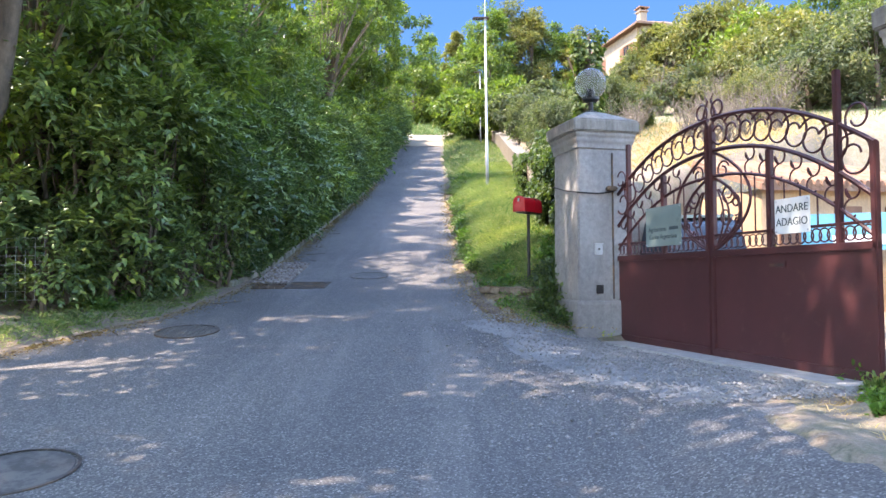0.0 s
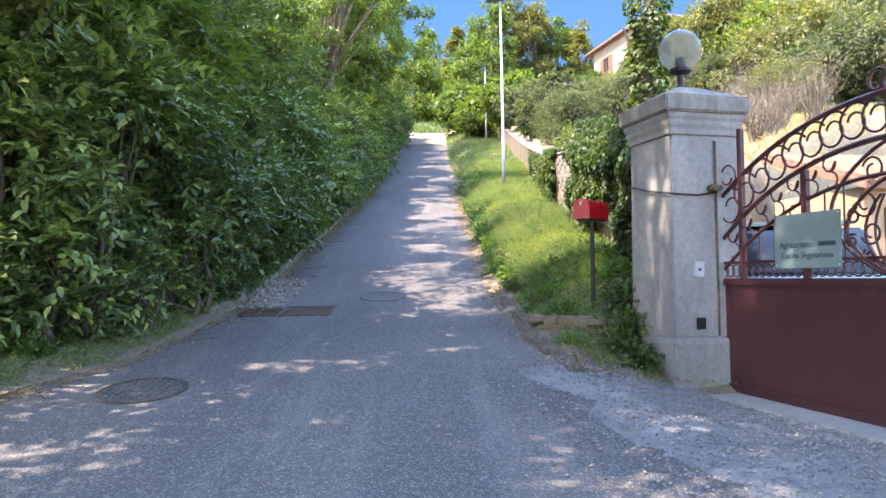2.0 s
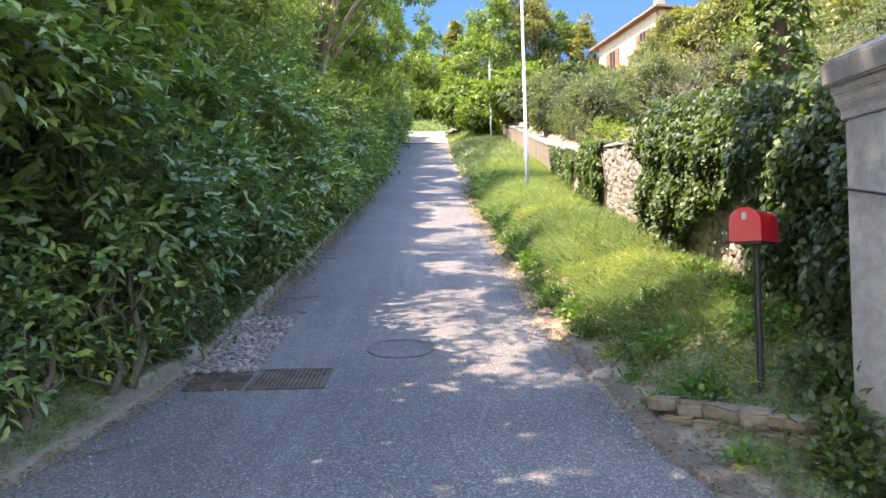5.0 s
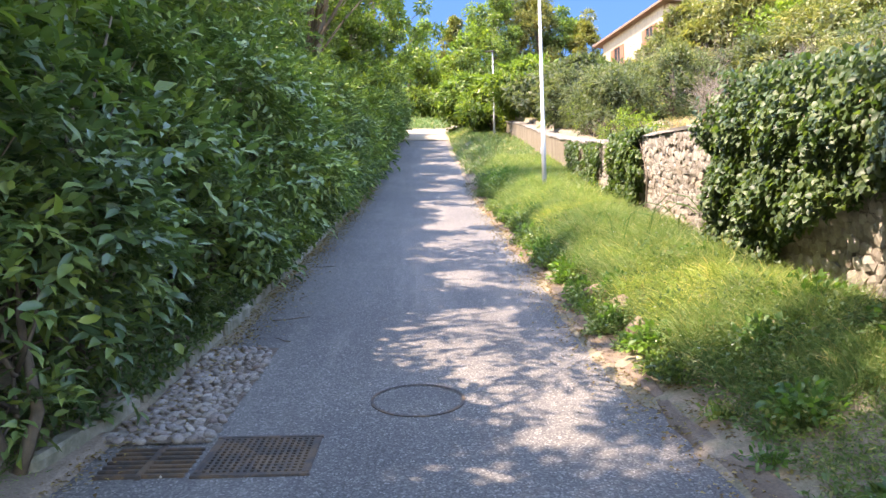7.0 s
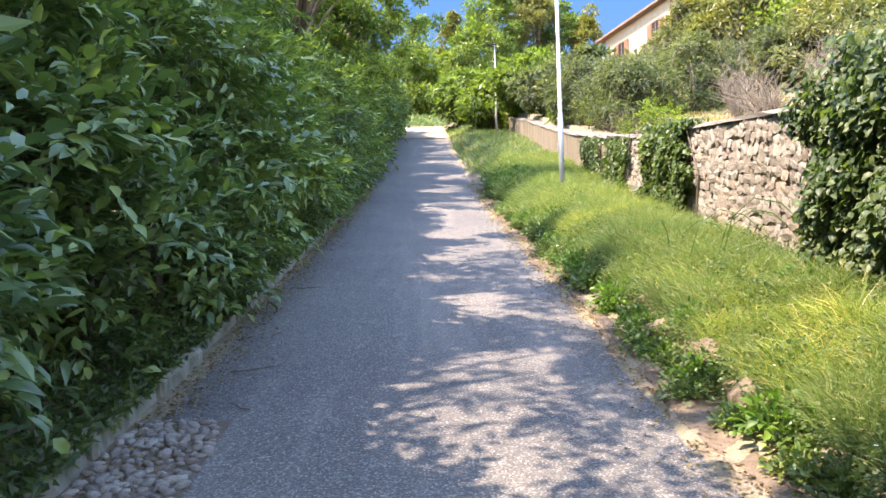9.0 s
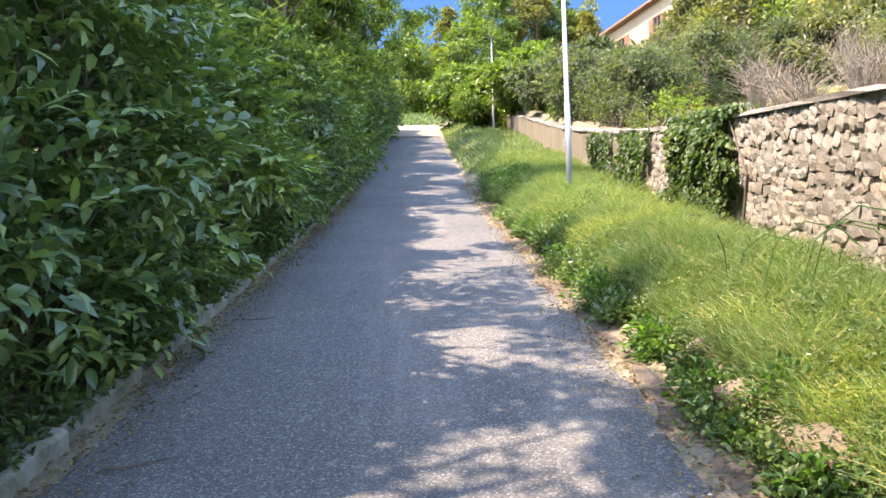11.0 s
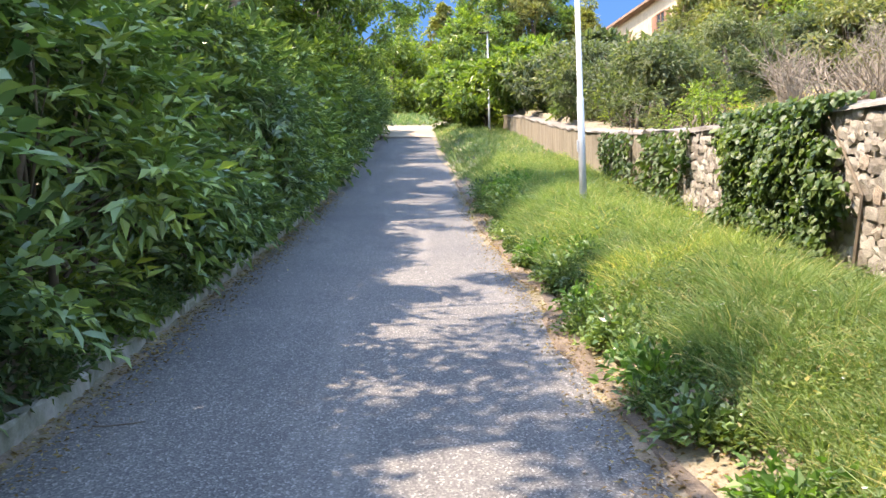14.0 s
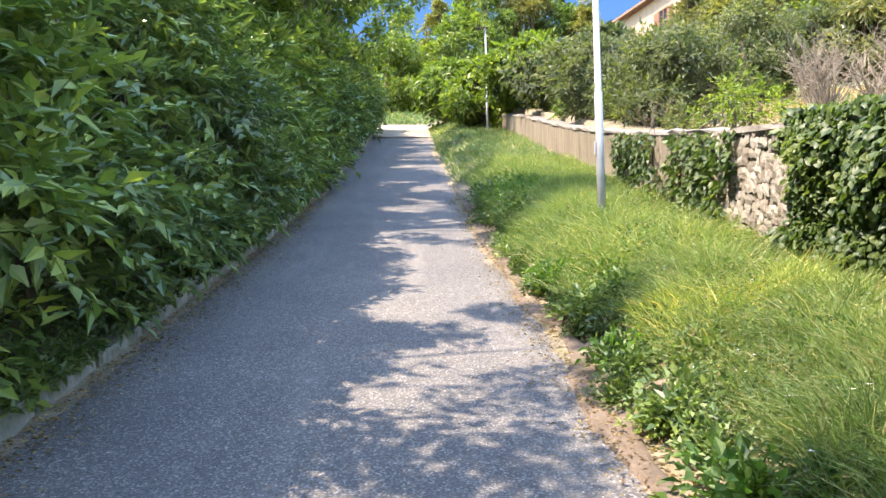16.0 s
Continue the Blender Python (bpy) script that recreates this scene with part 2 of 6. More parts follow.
def leaves(name, at, way, face, length, width, mat, rng, fold=0.18, full=False):
    """Leaves with a pointed, folded blade: at = stalks, way = along the blade, face = rough normals."""
    n = len(at)
    way = unit(way)
    side = unit(np.cross(way, face))
    nor = np.cross(side, way)
    ln = (length * rng.uniform(0.6, 1.25, n))[:, None]
    wd = (width * rng.uniform(0.7, 1.25, n))[:, None] * 0.5
    f = fold * wd * 2
    droop = ln * rng.uniform(0.0, 0.3, n)[:, None]
    if not full:
        v = np.stack([at, at + way * ln * 0.42 + side * wd + nor * f, at + way * ln - nor * droop, at + way * ln * 0.42 - side * wd + nor * f], 1)
        tri = np.array([[0, 1, 2], [0, 2, 3]])
        k = 4
    else:
        mid = at + way * ln * 0.5 + nor * droop * 0.25
        v = np.stack([at, at + way * ln * 0.28 + side * wd * 0.85 + nor * f, at + way * ln * 0.68 + side * wd * 0.8 + nor * f, at + way * ln - nor * droop,
                      at + way * ln * 0.68 - side * wd * 0.8 + nor * f, at + way * ln * 0.28 - side * wd * 0.85 + nor * f, mid], 1)
        tri = np.array([[6, 0, 1], [6, 1, 2], [6, 2, 3], [6, 3, 4], [6, 4, 5], [6, 5, 0]])
        k = 7
    idx = (np.arange(n) * k)[:, None, None] + tri[None]
    return array_mesh(name, v.reshape(-1, 3), idx.reshape(-1, 3), mat, full)


def spray_points(rng, centres, radii, count, squash=0.75):
    """Points in loose balls round the centres, with the way out of each ball."""
    k = rng.integers(0, len(centres), count)
    d = unit(rng.normal(size=(count, 3)))
    r = rng.uniform(0.15, 1, count)[:, None] ** 0.6 * radii[k][:, None]
    off = d * r * np.array([1, 1, squash])
    return centres[k] + off, d


def woody(name, place, height, spread, count, leaf, mat, seed, label, category, clumps=40, clump_r=0.6, low=0.15, trunk_r=0.12,
          stems=1, group="", lean=(0, 0), full=False, egg=0.5, bark=None, droop=0.15):
    """A tree or shrub: trunk and limbs as one part, crown of many leaves as another."""
    rng = np.random.default_rng(seed)
    root = thing(name, Matrix.Translation(place), label, category, group)
    rx, ry = spread
    c = unit(rng.normal(size=(clumps, 3))) * rng.uniform(0.45, 1.0, clumps)[:, None] ** 0.5
    z = low * height + (c[:, 2] * 0.5 + 0.5) * height * (1 - low)
    f = 1 - 0.55 * np.clip((z / height - egg) / (1 - egg), 0, 1) ** 1.5
    centres = np.stack([c[:, 0] * rx * f + lean[0] * z / height, c[:, 1] * ry * f + lean[1] * z / height, z], 1)
    radii = clump_r * rng.uniform(0.6, 1.3, clumps)
    at, d = spray_points(rng, centres, radii, count)
    at[:, 2] = np.maximum(at[:, 2], 0.03)
    way = d + rng.normal(size=at.shape) * 0.6 + np.array([0, 0, -droop])
    out = at - np.array([lean[0] * 0.5, lean[1] * 0.5, height * 0.4])
    face = np.array([0, 0, 0.75]) + rng.normal(size=at.shape) * 0.45 + d * 0.3 + unit(out * np.array([1, 1, 0.6])) * 0.7
    crown = leaves("crown", at, way, face, leaf[0], leaf[1], mat, rng, full=full)
    part_of("crown", crown, root)
    bm = bmesh.new()
    for s in range(stems):
        a = 2 * math.pi * s / stems + rng.uniform(0, 1)
        foot = Vector((0, 0, -0.15)) + Vector((math.cos(a), math.sin(a), 0)) * (0.22 if stems > 1 else 0)
        top = Vector((lean[0] * 0.8, lean[1] * 0.8, height * 0.85)) + Vector((math.cos(a) * rx, math.sin(a) * ry, 0)) * (0.35 if stems > 1 else 0)
        mids = [foot.lerp(top, q) + Vector(rng.normal(size=3) * 0.06 * height * 0.25) for q in (0.25, 0.5, 0.75)]
        spine = [foot, *mids, top]
        tube(bm, spine, [trunk_r * q for q in (1.15, 0.9, 0.7, 0.45, 0.1)], 7)
        for k in range(s, clumps, max(stems, 1) * 2):
            e = Vector(centres[k])
            q = min(max((e.z / height) * 0.6, 0.1), 0.8)
            b = foot.lerp(top, q)
            tube(bm, [b, b.lerp(e, 0.5) + Vector((0, 0, 0.1)), e], [trunk_r * 0.24, trunk_r * 0.15, trunk_r * 0.05], 4)
    part("trunk", bm, bark or M_BARK, root, smooth=True)
    return root


def shoots(name, place, height, spread, count, leaf, mat, seed, label, lobes=24, lobe_r=0.4, low=0.0, group="", full=True, stems=4, per=9, reach=0.4):
    """A shrub of leafy shoots: rounded lobes set round a few stems, each lobe thick with twigs that carry leaves in turn."""
    rng = np.random.default_rng(seed)
    root = thing(name, Matrix.Translation(place), label, "shrub", group)
    rx, ry = spread
    c = unit(rng.normal(size=(lobes, 3))) * rng.uniform(0.5, 1.0, lobes)[:, None] ** 0.4
    z = low * height + (c[:, 2] * 0.5 + 0.5) * height * (1 - low)
    centres = np.stack([c[:, 0] * rx, c[:, 1] * ry, z], 1)
    radii = lobe_r * rng.uniform(0.6, 1.35, lobes)
    k = rng.integers(0, lobes, count)
    d = unit(rng.normal(size=(count, 3)) + unit(centres[k] * np.array([1, 1, 0.25])) * 0.55 + np.array([0, 0, 0.15]))
    base = centres[k] + d * (radii[k] * rng.uniform(0.15, 0.9, count))[:, None]
    axis_ = unit(d + rng.normal(size=d.shape) * 0.35 + np.array([0, 0, 0.1]))
    long = reach * rng.uniform(0.45, 1.25, count)
    q = (np.arange(per) + 0.6) / per
    at = base[:, None] + axis_[:, None] * (long[:, None] * q[None])[..., None]
    at[..., 2] -= (long[:, None] * q[None] ** 2) * 0.22
    across = unit(np.cross(axis_, np.array([0, 0, 1.0]) + rng.normal(size=d.shape) * 0.25))
    flip = np.where(np.arange(per) % 2 == 0, 1.0, -1.0)[None, :, None]
    way = axis_[:, None] * (0.35 + 0.75 * q[None, :, None]) + across[:, None] * flip * (1.05 - 0.55 * q[None, :, None]) + rng.normal(size=at.shape) * 0.22
    way[..., 2] -= 0.12
    face = np.array([0, 0, 0.9]) + d[:, None] * 0.55 + rng.normal(size=at.shape) * 0.3
    at, way, face = at.reshape(-1, 3), way.reshape(-1, 3), face.reshape(-1, 3)
    ok = at[:, 2] > 0.03
    crown = leaves("crown", at[ok], way[ok], face[ok], leaf[0], leaf[1], mat, rng, full=full)
    part_of("crown", crown, root)
    bm = bmesh.new()
    for s in range(stems):
        a = 2 * math.pi * s / stems + rng.uniform(0, 1)
        foot = Vector((math.cos(a) * 0.2, math.sin(a) * 0.2, -0.15))
        top = Vector((math.cos(a) * rx * 0.4, math.sin(a) * ry * 0.4, height * 0.85))
        mids = [foot.lerp(top, u) + Vector(rng.normal(size=3) * 0.07) for u in (0.25, 0.5, 0.75)]
        tube(bm, [foot, *mids, top], [0.04, 0.033, 0.026, 0.018, 0.006], 6)
        for j in range(s, lobes, stems):
            e = Vector(centres[j])
            b = foot.lerp(top, min(max(e.z / height * 0.6, 0.08), 0.8))
            tube(bm, [b, b.lerp(e, 0.5) + Vector(rng.normal(size=3) * 0.06), e], [0.016, 0.01, 0.004], 4)
    part("trunk", bm, M_BARK, root, smooth=True)
    return root

# ---- the lie of the land ----
ROAD_Y = [-80, -10, 0, 2.1, 4.0, 6.3, 8.5, 10.55, 12.4, 14, 17.25, 21, 25.2, 33, 42, 50, 54, 60, 70, 300]
ROAD_Z = [-9, -1.25, 0, 0.27, 0.52, 0.78, 1.08, 1.38, 1.7, 2.05, 2.73, 3.53, 4.45, 6.5, 8.9, 11.05, 12.2, 14.2, 16.0, 20]
LEFT_Y = [-80, 2.0, 4.5, 6.7, 8.5, 11.5, 50, 300]
LEFT_X = [-6.2, -5.6, -4.9, -4.16, -3.3, -2.9, -2.6, -2.6]
RIGHT_Y = [-80, 2.0, 3.9, 4.5, 5.2, 7.2, 8.0, 9.6, 12.5, 20, 37, 50, 300]
RIGHT_X = [2.0, 1.75, 1.85, 2.1, 2.75, 2.15, 0.72, 0.46, 0.24, 0.2, 0.0, 0.0, 0.0]
WALL_Y = [8.9, 11.5, 14.1, 17.1, 20.4, 24.3, 30, 38, 47, 50]
WALL_X = [1.95, 1.95, 2.0, 2.1, 2.25, 2.6, 2.85, 3.1, 3.1, 2.6]
WALL_TOP = [2.95, 3.42, 3.95, 4.4, 4.92, 5.7, 7.0, 9.1, 11.3, 12.2]


def smooth(v):
    v = np.clip(v, 0, 1)
    return v * v * (3 - 2 * v)


def road_z(y):
    y = np.asarray(y, float)
    return sum(np.interp(y + d, ROAD_Y, ROAD_Z) for d in (-1.2, -0.4, 0.4, 1.2)) / 4


def ground_z(x, y):
    x, y = np.asarray(x, float), np.asarray(y, float)
    r = road_z(y)
    lx, rx = np.interp(y, LEFT_Y, LEFT_X), np.interp(y, RIGHT_Y, RIGHT_X)
    wx = np.interp(y, WALL_Y, WALL_X)
    z = r + 0.12 * smooth((lx - 0.1 - x) / 0.3) + 0.05 * np.clip(lx - x - 0.5, 0, 4)
    up = smooth((y - 7.9) / 1.3)
    z = z + 0.45 * smooth((x - rx) / 1.2) * up
    apron = smooth((x - 0.6) / 1.2) * (1 - up) * smooth((y + 4) / 5)
    z = z * (1 - apron) + 0.76 * apron
    yard = smooth((x - 2.9) / 0.6) * (1 - smooth((y - 9.8 - 1.3 * np.clip(x - 3, 0, 12)) / 2.0))
    back = smooth((x - wx - 0.25) / 0.25) * smooth((y - 9.8 - 1.3 * np.clip(x - 3, 0, 12)) / 2.0)
    hill = np.clip(x - wx - 1.0, 0, 60)
    z = z + back * (1.0 + 0.09 * hill) * smooth((100 - y) / 30)
    z = z * (1 - yard) + yard * (0.78 + 0.03 * np.clip(y - 6, 0, 20) + 0.1 * np.clip(x - 9, 0, 50))
    return z


def axis(*spans):
    out = [spans[0][0]]
    for a, b, step in spans:
        n = max(1, round((b - a) / step))
        out += [a + (b - a) * (k + 1) / n for k in range(n)]
    return np.array(out)


gx = axis((-400, -60, 60), (-60, -12, 4), (-12, -6, 1), (-6, 5, 0.16), (5, 14, 0.6), (14, 60, 3), (60, 400, 60))
gy = axis((-300, -40, 40), (-40, -6, 3), (-6, 2, 0.5), (2, 27, 0.2), (27, 60, 0.8), (60, 120, 5), (120, 500, 60))
GX, GY = np.meshgrid(gx, gy)
GZ = ground_z(GX, GY)
bump_rng = np.random.default_rng(3)
road_mask = (GX > np.interp(GY, LEFT_Y, LEFT_X) + 0.12) & (GX < np.interp(GY, RIGHT_Y, RIGHT_X) - 0.12) & (GY < 53) & (GY > -30)
GZ = np.where(road_mask, GZ - 0.06, GZ + bump_rng.normal(size=GZ.shape) * 0.012)
nx, ny = len(gx), len(gy)
ii = (np.arange(ny - 1)[:, None] * nx + np.arange(nx - 1)[None]).ravel()
ground_me = array_mesh("ground", np.stack([GX, GY, GZ], -1).reshape(-1, 3), np.stack([ii, ii + 1, ii + nx + 1, ii + nx], 1), M_EARTH, True)
tagged(new("ground", ground_me), "dry earth verge and hillside with sparse grass", "ground", kind="structure")

# the road: one sheet of asphalt between its two edges
ry = axis((-30, 2, 1.0), (2, 27, 0.25), (27, 53, 0.8))
rs = np.linspace(0, 1, 22)
edge_rng = np.random.default_rng(5)
wob_l, wob_r = [np.convolve(edge_rng.normal(size=len(ry) + 4) * s, np.ones(5) / 5, "valid") for s in (0.03, 0.09)]
RXL, RXR = np.interp(ry, LEFT_Y, LEFT_X) + wob_l, np.interp(ry, RIGHT_Y, RIGHT_X) + wob_r
RX = RXL[:, None] + (RXR - RXL)[:, None] * rs[None]
RY = np.repeat(ry[:, None], len(rs), 1)
RZ = ground_z(RX, RY) * 0 + road_z(RY)
apron = smooth((RX - 0.6) / 1.2) * (1 - smooth((RY - 7.9) / 1.3)) * smooth((RY + 4) / 5)
RZ = RZ * (1 - apron) + 0.76 * apron + 0.008 - 0.02 * (np.abs(rs[None] - 0.5) * 2) ** 2
k = len(rs)
ii = (np.arange(len(ry) - 1)[:, None] * k + np.arange(k - 1)[None]).ravel()
road_me = array_mesh("road", np.stack([RX, RY, RZ], -1).reshape(-1, 3), np.stack([ii, ii + 1, ii + k + 1, ii + k], 1), M_ASPHALT, True)
tagged(new("road", road_me), "narrow worn grey asphalt road climbing a hill", "road", kind="structure")


def rise(x, y):
    return float(ground_z(x, y))


# curved glowing backdrop, coloured as clear blue sky, far beyond the hill
ba = np.linspace(-0.75, 0.75, 25)
bv = np.concatenate([np.stack([520 * np.sin(ba), 520 * np.cos(ba), np.full(25, h)], 1) for h in (-10.0, 330.0)])
bi = np.arange(24)
tagged(new("backdrop", array_mesh("backdrop", bv, np.stack([bi, bi + 1, bi + 26, bi + 25], 1), M_SKY, True)), "glowing backdrop painted as clear blue summer sky beyond the hill", "sky", kind="structure")


# ---- gate pillars ----
GATE_DIR = Vector((0.25, -0.968, 0))
GATE_ANG = math.degrees(math.atan2(GATE_DIR.y, GATE_DIR.x))
HINGE = Vector((2.035, 8.42, 0.77))


def rings_solid(bm, levels):
    """A square solid from (half width, z) levels."""
    loops = [[bm.verts.new((sx * w, sy * w, z)) for sx, sy in ((-1, -1), (1, -1), (1, 1), (-1, 1))] for w, z in levels]
    for a, b in zip(loops, loops[1:]):
        for k in range(4):
            bm.faces.new((a[k], a[(k + 1) % 4], b[(k + 1) % 4], b[k]))
    bm.faces.new(loops[0][::-1])
    bm.faces.new(loops[-1])


def softened(bm, offset, segments=2):
    bmesh.ops.bevel(bm, geom=bm.edges[:], offset=offset, segments=segments, affect="EDGES", clamp_overlap=True)


def gate_pillar(x, y, z0, fittings):
    root = thing("gate_pillar", pose(x, y, z0, 0, 0, GATE_ANG), "weathered grey rendered gate pillar with moulded stone cap", "pillar", "gate pillars")
    bm = bmesh.new()
    rings_solid(bm, [(0.385, -0.25), (0.385, 0.5), (0.37, 0.535)])
    softened(bm, 0.012)
    part("plinth", bm, M_PILLAR, root)
    bm = bmesh.new()
    rings_solid(bm, [(0.35, 0.53), (0.34, 2.3)])
    softened(bm, 0.014)
    part("shaft", bm, M_PILLAR, root)
    bm = bmesh.new()
    rings_solid(bm, [(0.352, 2.3), (0.352, 2.35), (0.37, 2.39), (0.37, 2.43), (0.385, 2.45), (0.385, 2.49)])
    softened(bm, 0.006)
    part("moulding", bm, M_PILLAR, root)
    bm = bmesh.new()
    rings_solid(bm, [(0.415, 2.49), (0.42, 2.63), (0.1, 2.79), (0.07, 2.795)])
    softened(bm, 0.016)
    part("cap", bm, M_CONC, root, "chipped pale stone cap")
    if fittings:
        bm = bmesh.new()
        box(bm, (0.352, -0.1, 1.12), (0.03, 0.1, 0.12), 0.008)
        box(bm, (0.352, -0.1, 1.185), (0.05, 0.11, 0.015), 0.004)
        bell = part("bell_box", bm, M_GALV, root, "small grey bell box")
        bm = bmesh.new()
        lathe(bm, [(0.012, 0), (0.012, 0.012), (0.004, 0.014)], 10)
        bmesh.ops.rotate(bm, matrix=Matrix.Rotation(radians(90), 3, "Y"), verts=bm.verts)
        bmesh.ops.translate(bm, vec=(0.366, -0.1, 1.125), verts=bm.verts)
        part("push_button", bm, M_BLACK, bell)
        bm = bmesh.new()
        box(bm, (0.358, -0.09, 0.66), (0.012, 0.09, 0.1), 0.004)
        part("socket", bm, M_BLACK, root, "black rubber socket")
        bm = bmesh.new()
        tube(bm, [(-0.33, -0.36, 1.92), (0.0, -0.362, 1.84), (0.36, -0.362, 1.78), (0.36, -0.1, 1.77), (0.358, 0.1, 1.8)], 0.009, 6)
        part("cable", bm, M_BLACK, root, "sagging grey cable tied round the pillar")
        bm = bmesh.new()
        box(bm, (0.385, 0.06, 1.83), (0.09, 0.12, 0.05), 0.012)
        tube(bm, [(0.37, 0.03, 1.83), (0.44, 0.03, 1.83)], 0.028, 8)
        part("hinge_clamp", bm, M_IRON, root, "rusty hinge clamp")
        bm = bmesh.new()
        tube(bm, [(0.35, 0.09, 0.55), (0.352, 0.09, 2.25)], 0.012, 6)
        part("conduit", bm, M_IRON, root, "thin dark conduit")
    return root


gate_pillar(1.81, 8.62, 0.72, True)
gate_pillar(HINGE.x + 0.25 * 3.7 + 0.51, HINGE.y - 0.968 * 3.7 - 0.27, 0.72, False)

# globe lamp on the first pillar
M_GLASS, gt, gp = material("frosted_globe", 0.14)
gp.inputs["Base Color"].default_value = (0.82, 0.83, 0.82, 1)
gp.inputs["Transmission Weight"].default_value = 0.95
gp.inputs["IOR"].default_value = 1.1
lamp = thing("globe_lamp", pose(1.81, 8.62, 3.51), "clear plastic globe lamp on a black stem", "lamp")
bm = bmesh.new()
lathe(bm, [(0.075, 0.0), (0.07, 0.02), (0.03, 0.035), (0.028, 0.14), (0.08, 0.15), (0.1, 0.165), (0.1, 0.19), (0.06, 0.2)], 20)
part("stem", bm, M_BLACK, lamp, smooth=False)
bm = bmesh.new()
lathe(bm, [(0.05, 0.2), (0.05, 0.29), (0.04, 0.3)], 14)
part("bulb_holder", bm, M_BLACK, lamp)
bm = bmesh.new()
bmesh.ops.create_uvsphere(bm, u_segments=28, v_segments=18, radius=0.19)
inner = bmesh.ops.create_uvsphere(bm, u_segments=28, v_segments=18, radius=0.186)["verts"]
bmesh.ops.reverse_faces(bm, faces=list({f for v in inner for f in v.link_faces}))
bmesh.ops.translate(bm, vec=(0, 0, 0.365), verts=bm.verts)
g = part("globe", bm, M_GLASS, lamp, "frosted clear globe", True)
g.visible_shadow = False

# ---- wrought iron gate ----
LEAF = 1.85


def arch(s, ends, rise_mid):
    u = (s - LEAF) / LEAF
    return rise_mid - (rise_mid - ends) * abs(u) ** 2.2


def spiral(cx, cz, r, a0, turns, shrink=0.62, n=26):
    out = []
    for k in range(n + 1):
        u = k / n
        a, q = a0 + 2 * math.pi * turns * u, r * (1 - shrink * u)
        out.append((cx + q * math.cos(a), 0, cz + q * math.sin(a)))
    return out


def gate_leaf(mirror):
    """One leaf in its own plane: x from the hinge to the meeting stile, z up from the sill."""
    root = thing("gate_leaf", Matrix.Identity(4), "red-brown painted wrought iron gate leaf with scrolls and sheet panel", "gate", "double gate")
    flip = -1 if mirror else 1

    def add(name, build, label=""):
        bm = bmesh.new()
        build(bm)
        if mirror:
            for v in bm.verts:
                v.co.x = -v.co.x
            bmesh.ops.reverse_faces(bm, faces=bm.faces[:])
        return part(name, bm, M_GATE, root, label)

    panel = add("sheet_panel", lambda b: box(b, (LEAF / 2, 0, 0.5), (LEAF - 0.06, 0.008, 0.9)), "plain red-brown steel sheet")
    for name, c, s in (("bottom_rail", (LEAF / 2, 0, 0.06), (LEAF, 0.045, 0.07)), ("lock_rail", (LEAF / 2, 0, 0.965), (LEAF, 0.05, 0.06)), ("ring_rail", (LEAF / 2, 0, 1.13), (LEAF, 0.03, 0.022))):
        add(name, lambda b: box(b, c, s, 0.006))
    for name, x, top, w in (("hinge_stile", 0.025, 1.68, 0.05), ("tall_bar", 0.34, 2.26, 0.045), ("post", 1.06, arch(1.06, 1.28, 1.9), 0.055), ("meeting_stile", LEAF - 0.03, 2.16, 0.055)):
        low_z = 0.985 if name in ("tall_bar", "post") else 0.03
        add(name, lambda b: box(b, (x, 0, (low_z + top) / 2), (w, 0.05, top - low_z), 0.007))
    for ends, mid, r in ((1.66, 2.22, 0.02), (1.28, 1.92, 0.02), (1.0, 1.68, 0.015)):
        pts = [(s, 0, arch(s, ends, mid)) for s in np.linspace(0.02, LEAF - 0.02, 22)]
        add("arch_bar", lambda b: tube(b, pts, r, 6))
    for s in np.linspace(0.2, LEAF - 0.13, 9):
        lo, hi = arch(s, 1.28, 1.92), arch(s, 1.66, 2.22)
        r = (hi - lo) / 2 * 0.98
        add("scroll", lambda b: tube(b, spiral(s, (lo + hi) / 2, r, radians(40), 1.35), 0.0095, 5))
    for s in np.linspace(0.22, 1.3, 7):
        lo, hi = arch(s, 1.0, 1.68), arch(s, 1.28, 1.92)
        r = (hi - lo) / 4
        pts = spiral(s, hi - r, r, radians(100), 0.75, 0.1, 14) + spiral(s + 0.01, lo + r, r, radians(90), -0.6, 0.1, 12)
        add("small_scroll", lambda b: tube(b, pts, 0.008, 5))
    for s in np.linspace(0.2, 1.42, 8):
        add("upright_bar", lambda b: tube(b, [(s, 0, 1.13), (s, 0, arch(s, 1.0, 1.68))], 0.0075, 6))
    for s in np.linspace(0.09, LEAF - 0.09, 22):
        add("ring", lambda b: tube(b, spiral(s, 1.06, 0.052, 0, 1.0, 0.0, 14), 0.0065, 5, False))
    for w, h0, h1 in ((0.5, 1.0, 1.9), (0.36, 1.02, 1.66)):
        pts = [(LEAF - 0.05 - w * math.sin(math.pi * q) ** 0.8, 0, h0 + (h1 - h0) * q) for q in np.linspace(0.0, 1, 20)]
        add("oval_bar", lambda b: tube(b, pts, 0.014, 6))
    for cx, cz, r, a0, tn in ((0.2, 1.5, 0.1, 180, 1.3), (0.16, 1.3, 0.085, 200, 1.2), (0.13, 1.72, 0.09, 160, -1.2), (0.3, 1.42, 0.06, 60, 1.2), (0.32, 1.25, 0.05, 60, 1.2), (0.18, 1.14, 0.06, 120, 1.1)):
        add("leaf_scroll", lambda b: tube(b, spiral(LEAF - 0.05 - cx, cz, r, radians(a0), tn), 0.009, 5))
    for q in (0.12, 0.2):
        pts = [(LEAF - 0.06 - q * math.sin(math.pi * u * 0.9), 0, 1.0 + 0.55 * u) for u in np.linspace(0, 1, 12)]
